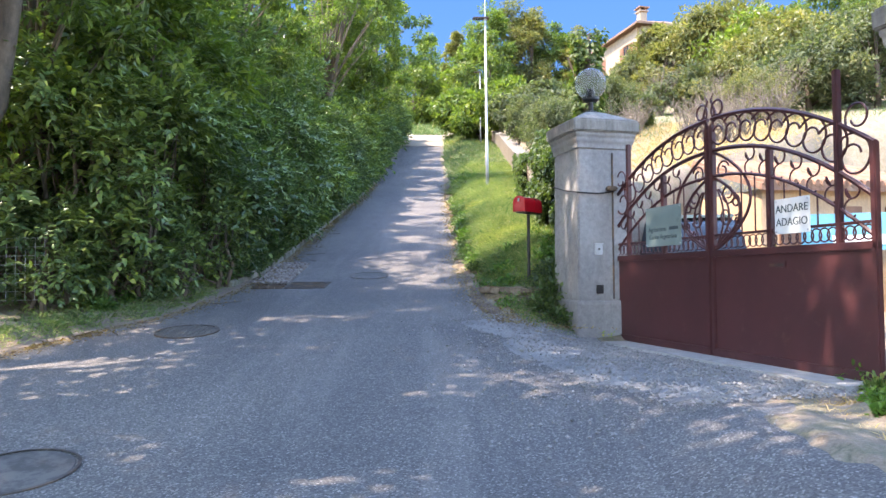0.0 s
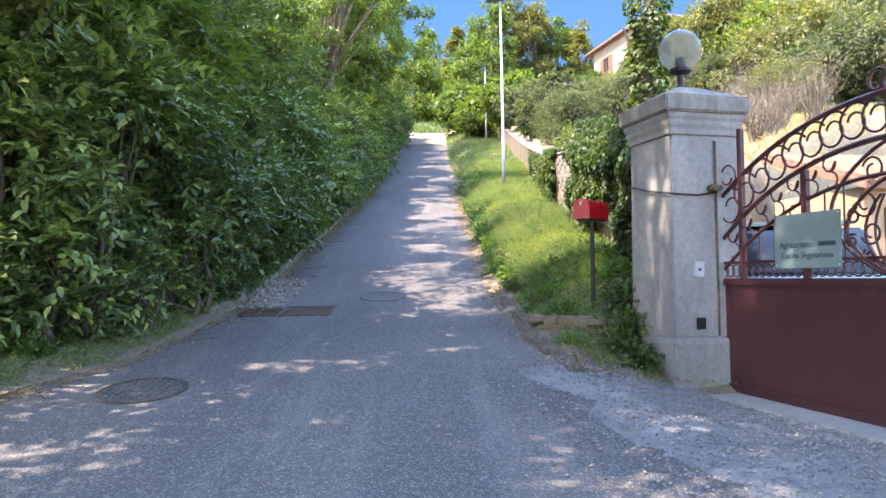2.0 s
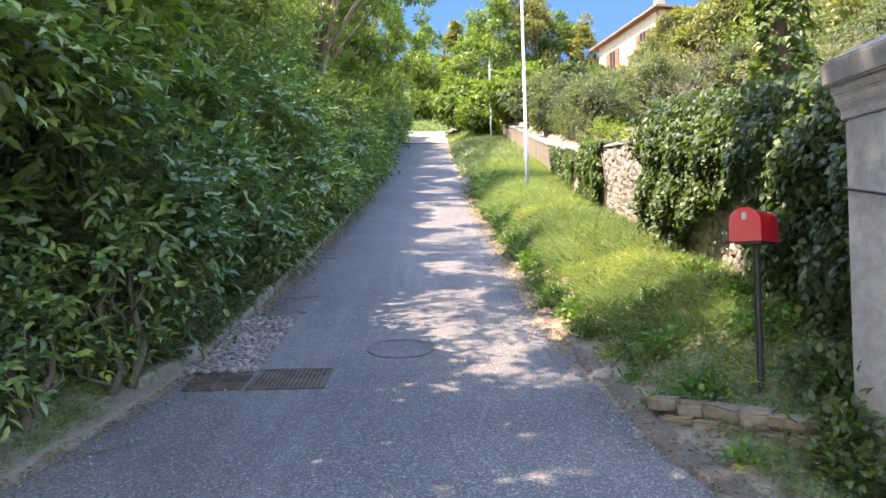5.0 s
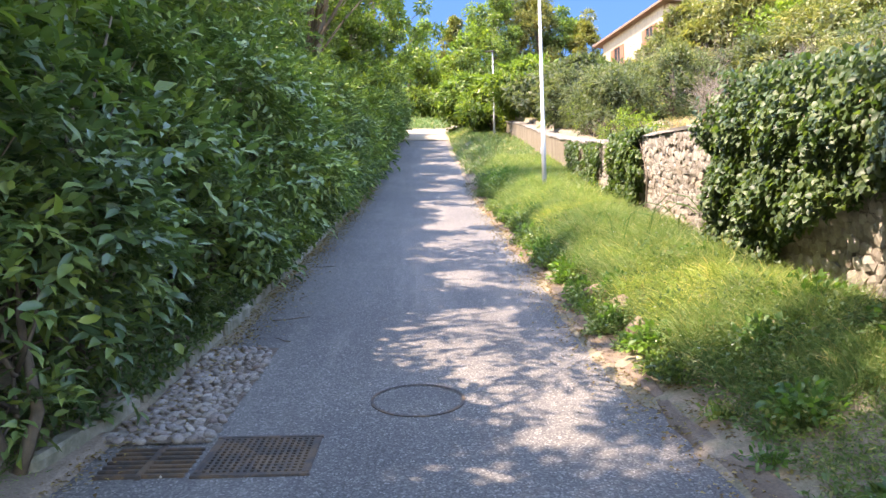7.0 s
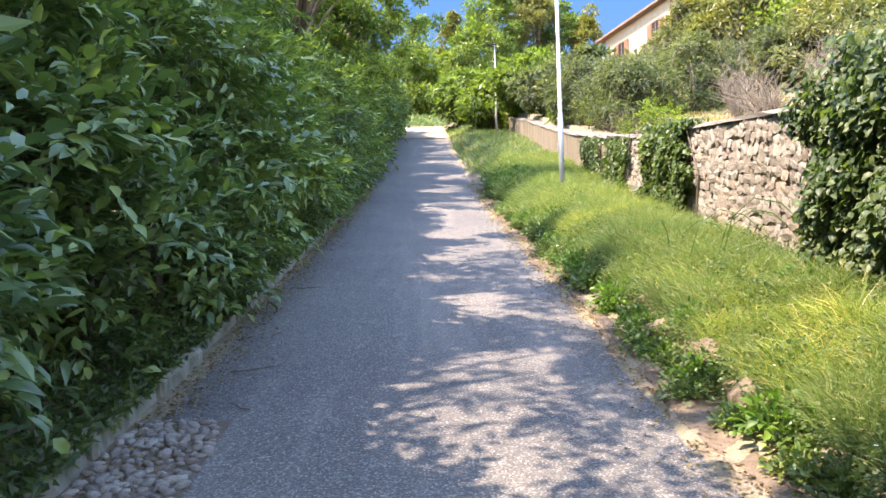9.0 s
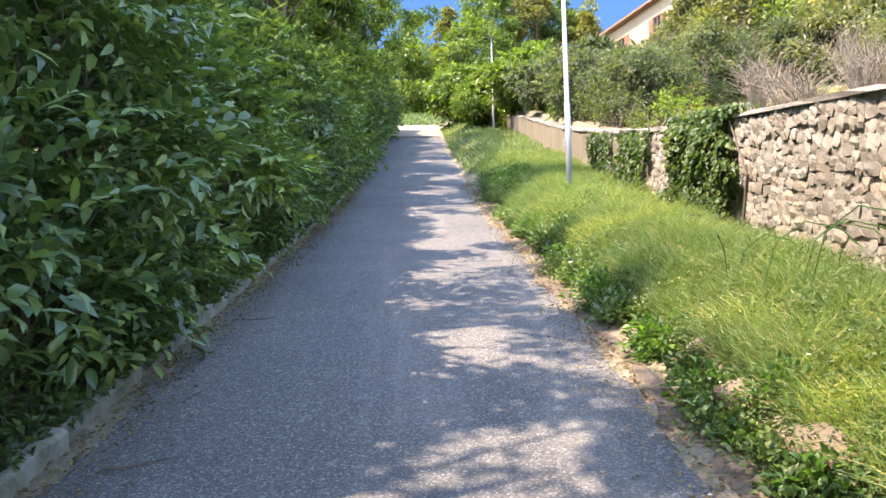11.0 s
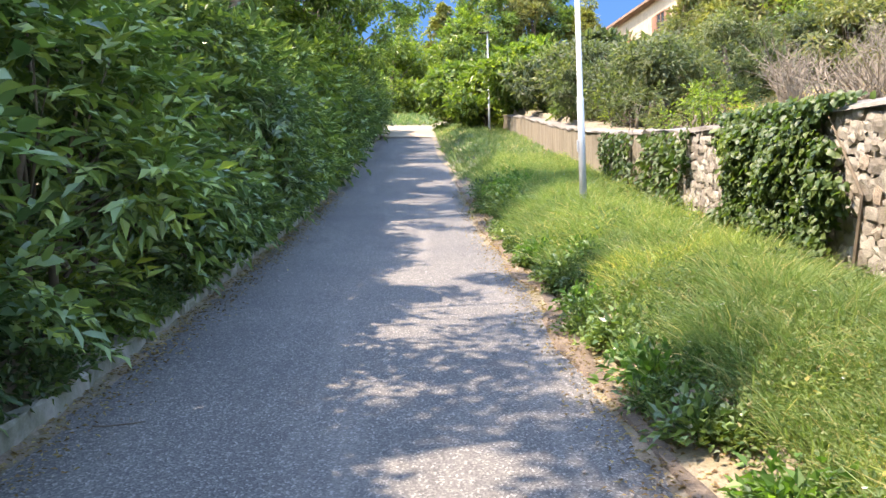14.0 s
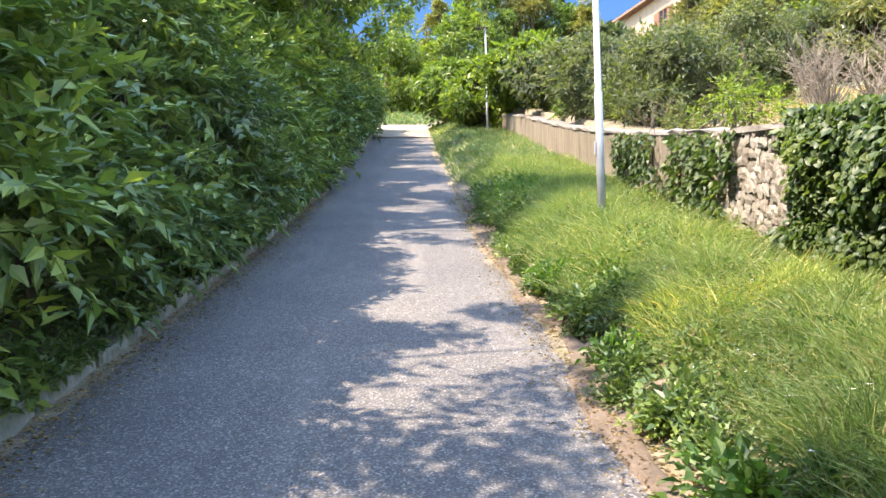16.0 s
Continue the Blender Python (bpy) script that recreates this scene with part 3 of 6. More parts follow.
        add("stem_bar", lambda b: tube(b, pts, 0.01, 5))
    add("finial", lambda b: (tube(b, spiral(LEAF - 0.12, 2.3, 0.1, radians(-70), 1.1, 0.5), 0.011, 5), tube(b, [(LEAF - 0.03, 0, 2.14), (LEAF - 0.08, 0, 2.28), (LEAF - 0.02, 0, 2.4), (LEAF - 0.06, 0, 2.46)], [0.018, 0.014, 0.01, 0.003], 6)))
    add("corner_scroll", lambda b: tube(b, spiral(0.16, 1.88, 0.12, radians(-90), 1.2, 0.5), 0.009, 5))
    add("foot_bolt", lambda b: (tube(b, [(LEAF - 0.06, 0.03, 0.35), (LEAF - 0.06, 0.03, -0.02)], 0.011, 8), box(b, (LEAF - 0.06, 0.02, 0.01), (0.07, 0.06, 0.05), 0.01)), "worn foot bolt")
    if mirror:
        bm = bmesh.new()
        box(bm, (-0.98, -0.012, 0.85), (0.2, 0.012, 0.055), 0.004)
        slot = part("letter_slot", bm, M_GATE, root)
        bm = bmesh.new()
        box(bm, (-0.98, -0.021, 0.845), (0.16, 0.006, 0.025), 0.002)
        part("flap", bm, M_IRON, slot)
    return root


left_leaf = gate_leaf(False)
left_leaf.matrix_world = pose(*HINGE, 0, 0, GATE_ANG)
right_leaf = gate_leaf(True)
far = HINGE + GATE_DIR * (2 * LEAF + 0.01)
right_leaf.matrix_world = pose(far.x, far.y, far.z, 0, 0, GATE_ANG)


def lettering(body, size, at, parent, mat):
    cu = bpy.data.curves.new("lettering", "FONT")
    cu.body, cu.size, cu.align_x, cu.align_y, cu.extrude = body, size, "CENTER", "CENTER", 0.0015
    cu.materials.append(mat)
    ob = new("lettering", cu)
    ob.parent = parent
    ob.matrix_local = pose(*at, 90, 0, 0)
    return tagged(ob, "dark printed letters")


M_SIGN = paint_material("white_sign_enamel", (0.6, 0.61, 0.61), (0.6, 0.6, 0.58), 0.35)
M_TEAL = paint_material("grey_green_sign", (0.16, 0.21, 0.205), (0.13, 0.175, 0.17), 0.45)
M_DARKTEXT = paint_material("dark_lettering", (0.03, 0.05, 0.06), (0.05, 0.07, 0.08), 0.5)


def gate_sign(s, z, w, h, mat, label, lines):
    c = HINGE + GATE_DIR * s
    root = thing("sign", pose(c.x, c.y, z, 0, 0, GATE_ANG) @ pose(0, -0.04, 0), label, "sign")
    bm = bmesh.new()
    box(bm, (0, 0, 0), (w, 0.008, h), 0.003)
    plate = part("plate", bm, mat, root)
    for sx in (-1, 1):
        for sz in (-1, 1):
            bm = bmesh.new()
            lathe(bm, [(0.008, 0), (0.008, 0.004), (0.003, 0.006)], 8)
            bmesh.ops.rotate(bm, matrix=Matrix.Rotation(radians(90), 3, "X"), verts=bm.verts)
            bmesh.ops.translate(bm, vec=(sx * (w / 2 - 0.02), -0.004, sz * (h / 2 - 0.02)), verts=bm.verts)
            part("bolt", bm, M_GALV, plate)
            bm = bmesh.new()
            box(bm, (sx * (w / 2 - 0.06), 0.018, sz * (h / 2 - 0.05)), (0.03, 0.03, 0.03), 0.004)
            part("bracket", bm, M_GATE, root)
    for text, size, dz, dx in lines:
        if text:
            lettering(text, size, (dx, -0.0055, dz), plate, M_DARKTEXT)
        else:
            bm = bmesh.new()
            box(bm, (dx, -0.0055, dz), (size, 0.003, 0.032), 0.001)
            part("text_bar", bm, M_DARKTEXT, plate)
    return root


gate_sign(1.1, 2.045, 0.66, 0.41, M_TEAL, "grey-green painted metal sign fixed to the gate", [("Agriturismo", 0.07, -0.03, -0.1), ("", 0.16, -0.03, 0.2), ("Cucina Vegetariana", 0.066, -0.11, 0.0)])
gate_sign(2.94, 2.0, 0.38, 0.28, M_SIGN, "white enamel sign with dark capital letters", [("ANDARE", 0.088, 0.055, 0.0), ("ADAGIO", 0.088, -0.05, 0.0)])

# concrete sill under the gate
bm = bmesh.new()
box(bm, (1.85, -0.12, -0.03), (3.75, 0.42, 0.07), 0.012)
M_SILL = stained_material("pale_concrete", (0.32, 0.315, 0.3), (0.22, 0.21, 0.195))
sill = part("threshold", bm, M_SILL, None)
sill.matrix_world = pose(HINGE.x, HINGE.y, HINGE.z + 0.02, 0, 0, GATE_ANG)
tagged(sill, "pale concrete strip under the gate", "threshold", kind="structure")

# pale gravel apron before the gate
ag = np.random.default_rng(44)
M_APRON = earth_material("pale_crushed_stone", [(0.12, 0.118, 0.116), (0.19, 0.186, 0.18), (0.25, 0.243, 0.23)], 2.6)
na, nb = 26, 9
sv = np.linspace(-0.35, 3.9, na)
out_ = 1.5 + 0.5 * np.sin(sv * 0.9 + 0.6) + np.convolve(ag.normal(size=na + 2) * 0.12, np.ones(3) / 3, "valid")
tv_ = np.linspace(0.0, 1.0, nb)
off = -0.33 - out_[:, None] * tv_[None]
AX = HINGE.x + GATE_DIR.x * sv[:, None] + GATE_DIR.y * -off
AY = HINGE.y + GATE_DIR.y * sv[:, None] - GATE_DIR.x * -off


def paved_z(x, y):
    """Height of the road and of the level ground before the gate."""
    ap = smooth((x - 0.6) / 1.2) * (1 - smooth((y - 7.9) / 1.3)) * smooth((y + 4) / 5)
    return road_z(y) * (1 - ap) + 0.76 * ap


AZ = np.maximum(paved_z(AX, AY), ground_z(AX, AY)) + 0.014 - 0.03 * tv_[None] ** 3
AZ[0] -= 0.06
AZ[-1] -= 0.06
ii = (np.arange(na - 1)[:, None] * nb + np.arange(nb - 1)[None]).ravel()
tagged(new("gravel_apron", array_mesh("gravel_apron", np.stack([AX, AY, AZ], -1).reshape(-1, 3), np.stack([ii, ii + nb, ii + nb + 1, ii + 1], 1), M_APRON, True)), "pale crushed gravel before the gate", "gravel", kind="structure")
n = 5200
u, w_ = ag.uniform(-0.4, 3.95, n), np.abs(ag.normal(size=n)) * 0.9
cx_, cy_ = HINGE.x + GATE_DIR.x * u + GATE_DIR.y * (0.3 + w_), HINGE.y + GATE_DIR.y * u - GATE_DIR.x * (0.3 + w_)
cc = np.stack([cx_, cy_, np.maximum(paved_z(cx_, cy_), ground_z(cx_, cy_)) + 0.018], 1)
octa = np.array([[1, 0, 0], [0, 1, 0], [-1, 0, 0], [0, -1, 0], [0, 0, 0.7], [0, 0, -0.7]])
gv = cc[:, None] + octa[None] * ag.uniform(0.005, 0.016, (n, 1, 1)) * ag.uniform(0.7, 1.3, (n, 6, 1))
gf = np.array([[0, 1, 4], [1, 2, 4], [2, 3, 4], [3, 0, 4], [1, 0, 5], [2, 1, 5], [3, 2, 5], [0, 3, 5]])
M_CHIP = stone_material("gravel_chip", [(0.13, 0.128, 0.125), (0.26, 0.25, 0.24), (0.19, 0.18, 0.17)], 20, per="Island")
tagged(new("loose_gravel", array_mesh("loose_gravel", gv.reshape(-1, 3), ((np.arange(n) * 6)[:, None, None] + gf[None]).reshape(-1, 3), M_CHIP)), "loose pale gravel before the gate", "gravel", kind="stuff")

# ---- mailbox ----
def mailbox(x, y):
    z0 = rise(x, y)
    root = thing("mailbox", pose(x, y, z0 + 0.2, 0, 0, -40), "shiny red metal mailbox on a black post", "mailbox")
    bm = bmesh.new()
    tube(bm, [(0, 0, -0.4), (0, 0, 0.72)], 0.022, 10)
    part("post", bm, M_BLACK, root, "black square post")
    def hood(bm, y0, y1, grow):
        prof = [(-0.085 - grow, -0.002)] + [((0.085 + grow) * math.cos(a), 0.11 + (0.085 + grow) * math.sin(a)) for a in np.linspace(math.pi, 0, 13)] + [(0.085 + grow, -0.002)]
        a = [bm.verts.new((px, y0, 0.72 + pz)) for px, pz in prof]
        b = [bm.verts.new((px, y1, 0.72 + pz)) for px, pz in prof]
        for k in range(len(prof)):
            j = (k + 1) % len(prof)
            bm.faces.new((a[k], b[k], b[j], a[j]))
        bm.faces.new(a)
        bm.faces.new(b[::-1])
    bm = bmesh.new()
    hood(bm, -0.2, 0.2, 0)
    body = part("body", bm, M_RED, root)
    bm = bmesh.new()
    hood(bm, -0.222, -0.198, 0.008)
    door = part("door", bm, M_RED, root)
    bm = bmesh.new()
    box(bm, (0, -0.228, 0.87), (0.03, 0.012, 0.045), 0.005)
    part("latch", bm, M_GALV, door, "pale metal latch plate")
    bm = bmesh.new()
    box(bm, (0, -0.226, 0.775), (0.15, 0.006, 0.008), 0.002)
    part("lip", bm, M_RED, door)
    bm = bmesh.new()
    box(bm, (0, 0, 0.712), (0.16, 0.36, 0.016), 0.004)
    part("bracket", bm, M_BLACK, root)
    bm = bmesh.new()
    box(bm, (0.092, 0.02, 0.84), (0.006, 0.02, 0.14), 0.002)
    part("flag", bm, M_RED, root)
    return root


mailbox(1.13, 9.4)

# ---- street lamps ----
def street_lamp(x, y, z, h, mast):
    root = thing("street_lamp", pose(x, y, z, 0, -0.4, 0), "slim pale galvanised street lamp standing in grass", "street lamp", "street lamps")
    bm = bmesh.new()
    tube(bm, [(0, 0, -0.3), (0, 0, 1.6), (0, 0, 1.62), (0, 0, h)], [0.05, 0.048, 0.04, 0.027], 14)
    part("pole", bm, M_GALV, root, smooth=True)
    bm = bmesh.new()
    box(bm, (-0.14, 0, h + 0.02), (0.5, 0.2, 0.05), 0.018)
    head = part("lamp_head", bm, M_IRON, root, "flat dark lamp head")
    bm = bmesh.new()
    box(bm, (-0.2, 0, h - 0.012), (0.26, 0.14, 0.012), 0.003)
    part("lens", bm, M_GLASS, head)
    bm = bmesh.new()
    box(bm, (0, 0, h + 0.01), (0.09, 0.09, 0.12), 0.01)
    part("collar", bm, M_GALV, root)
    bm = bmesh.new()
    box(bm, (-0.058, 0, 0.95), (0.012, 0.05, 0.16), 0.004)
    part("access_cover", bm, M_GALV, root)
    if mast:
        bm = bmesh.new()
        tube(bm, [(0, 0, h), (0, 0, h + mast)], [0.018, 0.012], 8)
        part("mast", bm, M_GALV, root, "thin mast above the lamp head")


street_lamp(1.38, 21.9, 4.1, 5.45, 1.6)
street_lamp(2.33, 43.1, 9.5, 4.5, 0)

# ---- iron covers in the road ----
def lay(x, y):
    """A pose that lies on the road's slope."""
    slope = (float(road_z(y + 0.4)) - float(road_z(y - 0.4))) / 0.8
    return pose(x, y, float(road_z(y)) + 0.011, math.degrees(math.atan(slope)), 0, 0)


def manhole(x, y, r, inner, label):
    root = thing("manhole_cover", lay(x, y), label, "manhole cover")
    bm = bmesh.new()
    lathe(bm, [(r - 0.02, -0.03), (r, -0.03), (r, 0.004), (r - 0.02, 0.004)], 40)
    bmesh.ops.delete(bm, geom=[f for f in bm.faces if len(f.verts) > 4], context="FACES")
    part("rim", bm, M_IRON, root, "rusty iron rim")
    bm = bmesh.new()
    lathe(bm, [(r - 0.03, -0.03), (r - 0.03, -0.001), (r - 0.035, 0.001)], 40)
    lid = part("lid", bm, inner, root)
    return root, lid


manhole(-1.19, 11.49, 0.31, M_ASPHALT, "round manhole cover filled with asphalt, thin iron rim")
M_LID = paint_material("dusty_cast_iron", (0.07, 0.066, 0.062), (0.12, 0.11, 0.1), 0.8, 0.1, 0.5)
mh, lid = manhole(-2.72, 7.6, 0.33, M_LID, "old cast iron manhole cover half filled with grit")
knob_rng = np.random.default_rng(8)
bm = bmesh.new()
box(bm, (0, 0, 0), (0.034, 0.034, 0.012))
knob_me = bpy.data.meshes.new("knob")
bm.to_mesh(knob_me)
bm.free()
knob_me.materials.append(M_LID)
for gx_ in np.arange(-0.27, 0.28, 0.06):
    for gy_ in np.arange(-0.27, 0.28, 0.06):
        if gx_ * gx_ + gy_ * gy_ < 0.078:
            part_of("knob", knob_me, lid).location = (gx_, gy_, 0.003)
manhole(-2.3, 3.85, 0.33, M_LID, "worn cast iron manhole cover in the road")

grate = thing("drain_cover", lay(-2.02, 10.66), "rusty perforated cast iron drain cover", "drain cover")
W_, H_, N_, K_ = 0.52, 0.46, 15, 13
for i in range(N_ + 1):
    bm = bmesh.new()
    box(bm, (-W_ / 2 + W_ * i / N_, 0, -0.004), (0.014, H_, 0.016))
    part("grid_bar", bm, M_IRON, grate)
for j in range(K_ + 1):
    bm = bmesh.new()
    box(bm, (0, -H_ / 2 + H_ * j / K_, -0.004), (W_, 0.014, 0.0152))
    part("grid_bar", bm, M_IRON, grate)
# black plate just below the bars, its colour stands for the pit's shade
bm = bmesh.new()
box(bm, (0, 0, -0.03), (W_, H_, 0.02))
part("pit_shade_plate", bm, M_BLACK, grate)
bm = bmesh.new()
for c, s in (((0, H_ / 2 + 0.02, -0.004), (W_ + 0.08, 0.03, 0.02)), ((0, -H_ / 2 - 0.02, -0.004), (W_ + 0.08, 0.03, 0.02)), ((-W_ / 2 - 0.02, 0, -0.004), (0.03, H_, 0.02)), ((W_ / 2 + 0.02, 0, -0.004), (0.03, H_, 0.02))):
    box(bm, c, s, 0.004)
part("rim", bm, M_IRON, grate)
slots = thing("drain_grate", lay(-2.58, 10.6), "rusty slotted gutter grate beside the kerb", "drain grate")
for i in range(7):
    bm = bmesh.new()
    box(bm, (0, -0.17 + 0.056 * i, -0.01), (0.46, 0.026, 0.03), 0.004)
    part("bar", bm, M_IRON, slots)
bm = bmesh.new()
box(bm, (0, 0, -0.006), (0.03, 0.4, 0.034), 0.004)
part("cross_bar", bm, M_IRON, slots)
# same here: a thin black plate in place of a deep, shaded gutter
bm = bmesh.new()
box(bm, (0, 0, -0.035), (0.46, 0.4, 0.02))
part("pit_shade_plate", bm, M_BLACK, slots)

# ---- house on the hill ----
M_WINDOW, _, wp = material("dark_window_glass", 0.08)
wp.inputs["Base Color"].default_value = (0.03, 0.035, 0.04, 1)
M_SHUTTER = paint_material("brown_shutter", (0.2, 0.1, 0.06), (0.15, 0.08, 0.05), 0.6)
house = thing("house", pose(18.4, 60, 14.2, 0, 0, 14), "cream plastered two-storey house with tiled hip roof", "house")
HW, HD, HH = 8.4, 9.0, 6.7
bm = bmesh.new()
for c, s in (((0, -HD / 2, HH / 2), (HW, 0.4, HH)), ((0, HD / 2, HH / 2), (HW, 0.4, HH)), ((-HW / 2, 0, HH / 2), (0.4, HD - 0.4, HH)), ((HW / 2, 0, HH / 2), (0.4, HD - 0.4, HH))):
    box(bm, c, s)
part("wall", bm, M_PLASTER, house, "sunlit cream plaster")
bm = bmesh.new()
a = [bm.verts.new(v) for v in ((-HW / 2 - 0.7, -HD / 2 - 0.7, HH), (HW / 2 + 0.7, -HD / 2 - 0.7, HH), (HW / 2 + 0.7, HD / 2 + 0.7, HH), (-HW / 2 - 0.7, HD / 2 + 0.7, HH))]
e = [bm.verts.new(v) for v in ((-HW / 2 - 0.7, -HD / 2 - 0.7, HH + 0.16), (HW / 2 + 0.7, -HD / 2 - 0.7, HH + 0.16), (HW / 2 + 0.7, HD / 2 + 0.7, HH + 0.16), (-HW / 2 - 0.7, HD / 2 + 0.7, HH + 0.16))]
r0, r1 = bm.verts.new((0, -1.2, HH + 1.9)), bm.verts.new((0, 1.2, HH + 1.9))
for k in range(4):
    bm.faces.new((a[k], a[(k + 1) % 4], e[(k + 1) % 4], e[k]))
bm.faces.new(a[::-1])
for f in ((e[0], e[1], r0), (e[1], e[2], r1, r0), (e[2], e[3], r1), (e[3], e[0], r0, r1)):
    bm.faces.new(f)
roof = part("roof", bm, M_ROOF, house, "weathered clay tile roof with wide eaves")
bm = bmesh.new()
box(bm, (-3.0, -2.6, HH + 1.1), (0.6, 0.6, 1.5), 0.02)
box(bm, (-3.0, -2.6, HH + 1.9), (0.8, 0.8, 0.12), 0.02)
chim = part("chimney", bm, M_PLASTER, roof)
bm = bmesh.new()
for sx in (-0.25, 0.25):
    box(bm, (-3.0 + sx, -2.6, HH + 2.06), (0.12, 0.5, 0.22))
box(bm, (-3.0, -2.6, HH + 2.2), (0.9, 0.9, 0.08))
part("chimney_cap", bm, M_ROOF, roof)


def house_window(x, y, z, turn):
    m = pose(x, y, z, 0, 0, turn)
    bm = bmesh.new()
    for c, s in (((0, 0, 0.75), (1.0, 0.1, 0.08)), ((0, 0, -0.75), (1.1, 0.16, 0.08)), ((-0.46, 0, 0), (0.08, 0.1, 1.42)), ((0.46, 0, 0), (0.08, 0.1, 1.42)), ((0, 0, 0), (0.05, 0.08, 1.42))):
        box(bm, c, s)
    w = part("window", bm, M_SHUTTER, house)
    w.matrix_local = m
    bm = bmesh.new()
    box(bm, (0, 0.02, 0), (0.86, 0.03, 1.42))
    part("pane", bm, M_WINDOW, w)
    for sx in (-1, 1):
        bm = bmesh.new()
        box(bm, (sx * 0.76, -0.03, 0), (0.5, 0.05, 1.5), 0.01)
        part("shutter", bm, M_SHUTTER, w)


for z in (2.0, 5.0):
    for x in (-2.6, 0.0, 2.6):
        house_window(x, -HD / 2 - 0.22, z, 0)
    for y in (-2.6, 2.0):
        house_window(-HW / 2 - 0.22, y, z, -90)

# ---- yard behind the gate ----
M_OCHRE = stained_material("ochre_plaster", (0.5, 0.34, 0.2), (0.38, 0.26, 0.17))
shed = thing("outbuilding", pose(6.3, 12.4, rise(6.6, 11.5) - 0.1, 0, 0, 10) @ Matrix.Diagonal((0.55, 0.6, 0.9, 1)), "low ochre plastered outbuilding with a clay tile roof", "outbuilding")
bm = bmesh.new()
box(bm, (0, 0, 1.15), (5.2, 3.0, 2.3), 0.02)
part("wall", bm, M_OCHRE, shed)
bm = bmesh.new()
vs = [bm.verts.new(v) for v in ((-2.8, -1.8, 2.25), (2.8, -1.8, 2.25), (2.8, 1.7, 2.95), (-2.8, 1.7, 2.95), (-2.8, -1.8, 2.37), (2.8, -1.8, 2.37), (2.8, 1.7, 3.07), (-2.8, 1.7, 3.07))]
for f in ((0, 3, 2, 1), (4, 5, 6, 7), (0, 1, 5, 4), (1, 2, 6, 5), (2, 3, 7, 6), (3, 0, 4, 7)):
    bm.faces.new([vs[q] for q in f])
sroof = part("roof", bm, M_ROOF, shed)
for k in range(24):
    bm = bmesh.new()
    x = -2.68 + k * 0.233
    tube(bm, [(x, -1.84, 2.38), (x, 1.7, 3.085)], 0.075, 7)
    part("roof_tile_row", bm, M_ROOF, sroof)
for x in (-1.6, 0.2, 1.9):
    bm = bmesh.new()
    box(bm, (x, -1.52, 1.0), (0.9, 0.06, 2.0), 0.01)
    d = part("door", bm, M_SHUTTER, shed, "brown plank door")
    bm = bmesh.new()
    tube(bm, [(x + 0.34, -1.56, 0.95), (x + 0.34, -1.62, 0.97), (x + 0.34, -1.56, 1.1)], 0.012, 6)
    part("handle", bm, M_IRON, d)

banner = thing("banner", pose(5.15, 8.6, rise(5.15, 8.6), 0, 0, -20), "printed blue and white banner on two posts", "banner")
for x in (-0.75, 0.75):
    bm = bmesh.new()
    tube(bm, [(x, 0, -0.2), (x, 0, 1.5)], 0.03, 8)
    part("post", bm, M_SHUTTER, banner)
M_BLUE = paint_material("blue_print", (0.12, 0.35, 0.5), (0.2, 0.42, 0.52), 0.5)
bm = bmesh.new()
box(bm, (0, -0.02, 1.2), (1.5, 0.012, 0.45), 0.002)
cloth = part("cloth", bm, M_BLUE, banner)
bm = bmesh.new()
box(bm, (0.1, -0.03, 1.1), (1.0, 0.008, 0.12), 0.002)
part("print_band", bm, M_SIGN, cloth, "white printed band")

# parked car, only its upper part shows over the gate's sheet panel
M_CAR = paint_material("pale_green_grey_car_paint", (0.3, 0.36, 0.35), (0.27, 0.33, 0.32), 0.25, 0.3)
car = thing("parked_car", pose(3.6, 10.6, rise(3.8, 10.0), 0, 0, 75), "pale grey-green small car parked behind the gate", "car")


def loft(bm, sections):
    loops = [[bm.verts.new(v) for v in s] for s in sections]
    n = len(loops[0])
    for a, b in zip(loops, loops[1:]):
        for k in range(n):
            bm.faces.new((a[k], a[(k + 1) % n], b[(k + 1) % n], b[k]))
    bm.faces.new(loops[0][::-1])
    bm.faces.new(loops[-1])


def car_section(x, half, z0, z1):
    return [(x, -half, z0), (x, half, z0), (x, half * 1.02, (z0 + z1) / 2), (x, half * 0.94, z1), (x, -half * 0.94, z1), (x, -half * 1.02, (z0 + z1) / 2)]


bm = bmesh.new()
loft(bm, [car_section(-1.85, 0.68, 0.35, 0.7), car_section(-1.7, 0.78, 0.25, 0.88), car_section(-0.6, 0.81, 0.22, 0.92), car_section(0.9, 0.81, 0.22, 0.9), car_section(1.6, 0.76, 0.25, 0.78), car_section(1.85, 0.62, 0.35, 0.6)])
softened(bm, 0.03)
part("body", bm, M_CAR, car, smooth=True)
bm = bmesh.new()
loft(bm, [car_section(-1.6, 0.66, 0.86, 0.95), car_section(-1.2, 0.62, 0.86, 1.36), car_section(0.1, 0.6, 0.86, 1.42), car_section(0.95, 0.66, 0.86, 0.93)])
softened(bm, 0.02)
part("cabin_glass", bm, M_WINDOW, car, "dark car glass", smooth=True)
bm = bmesh.new()
box(bm, (-0.5, 0, 1.425), (1.25, 1.12, 0.04), 0.018)
part("roof", bm, M_CAR, car)
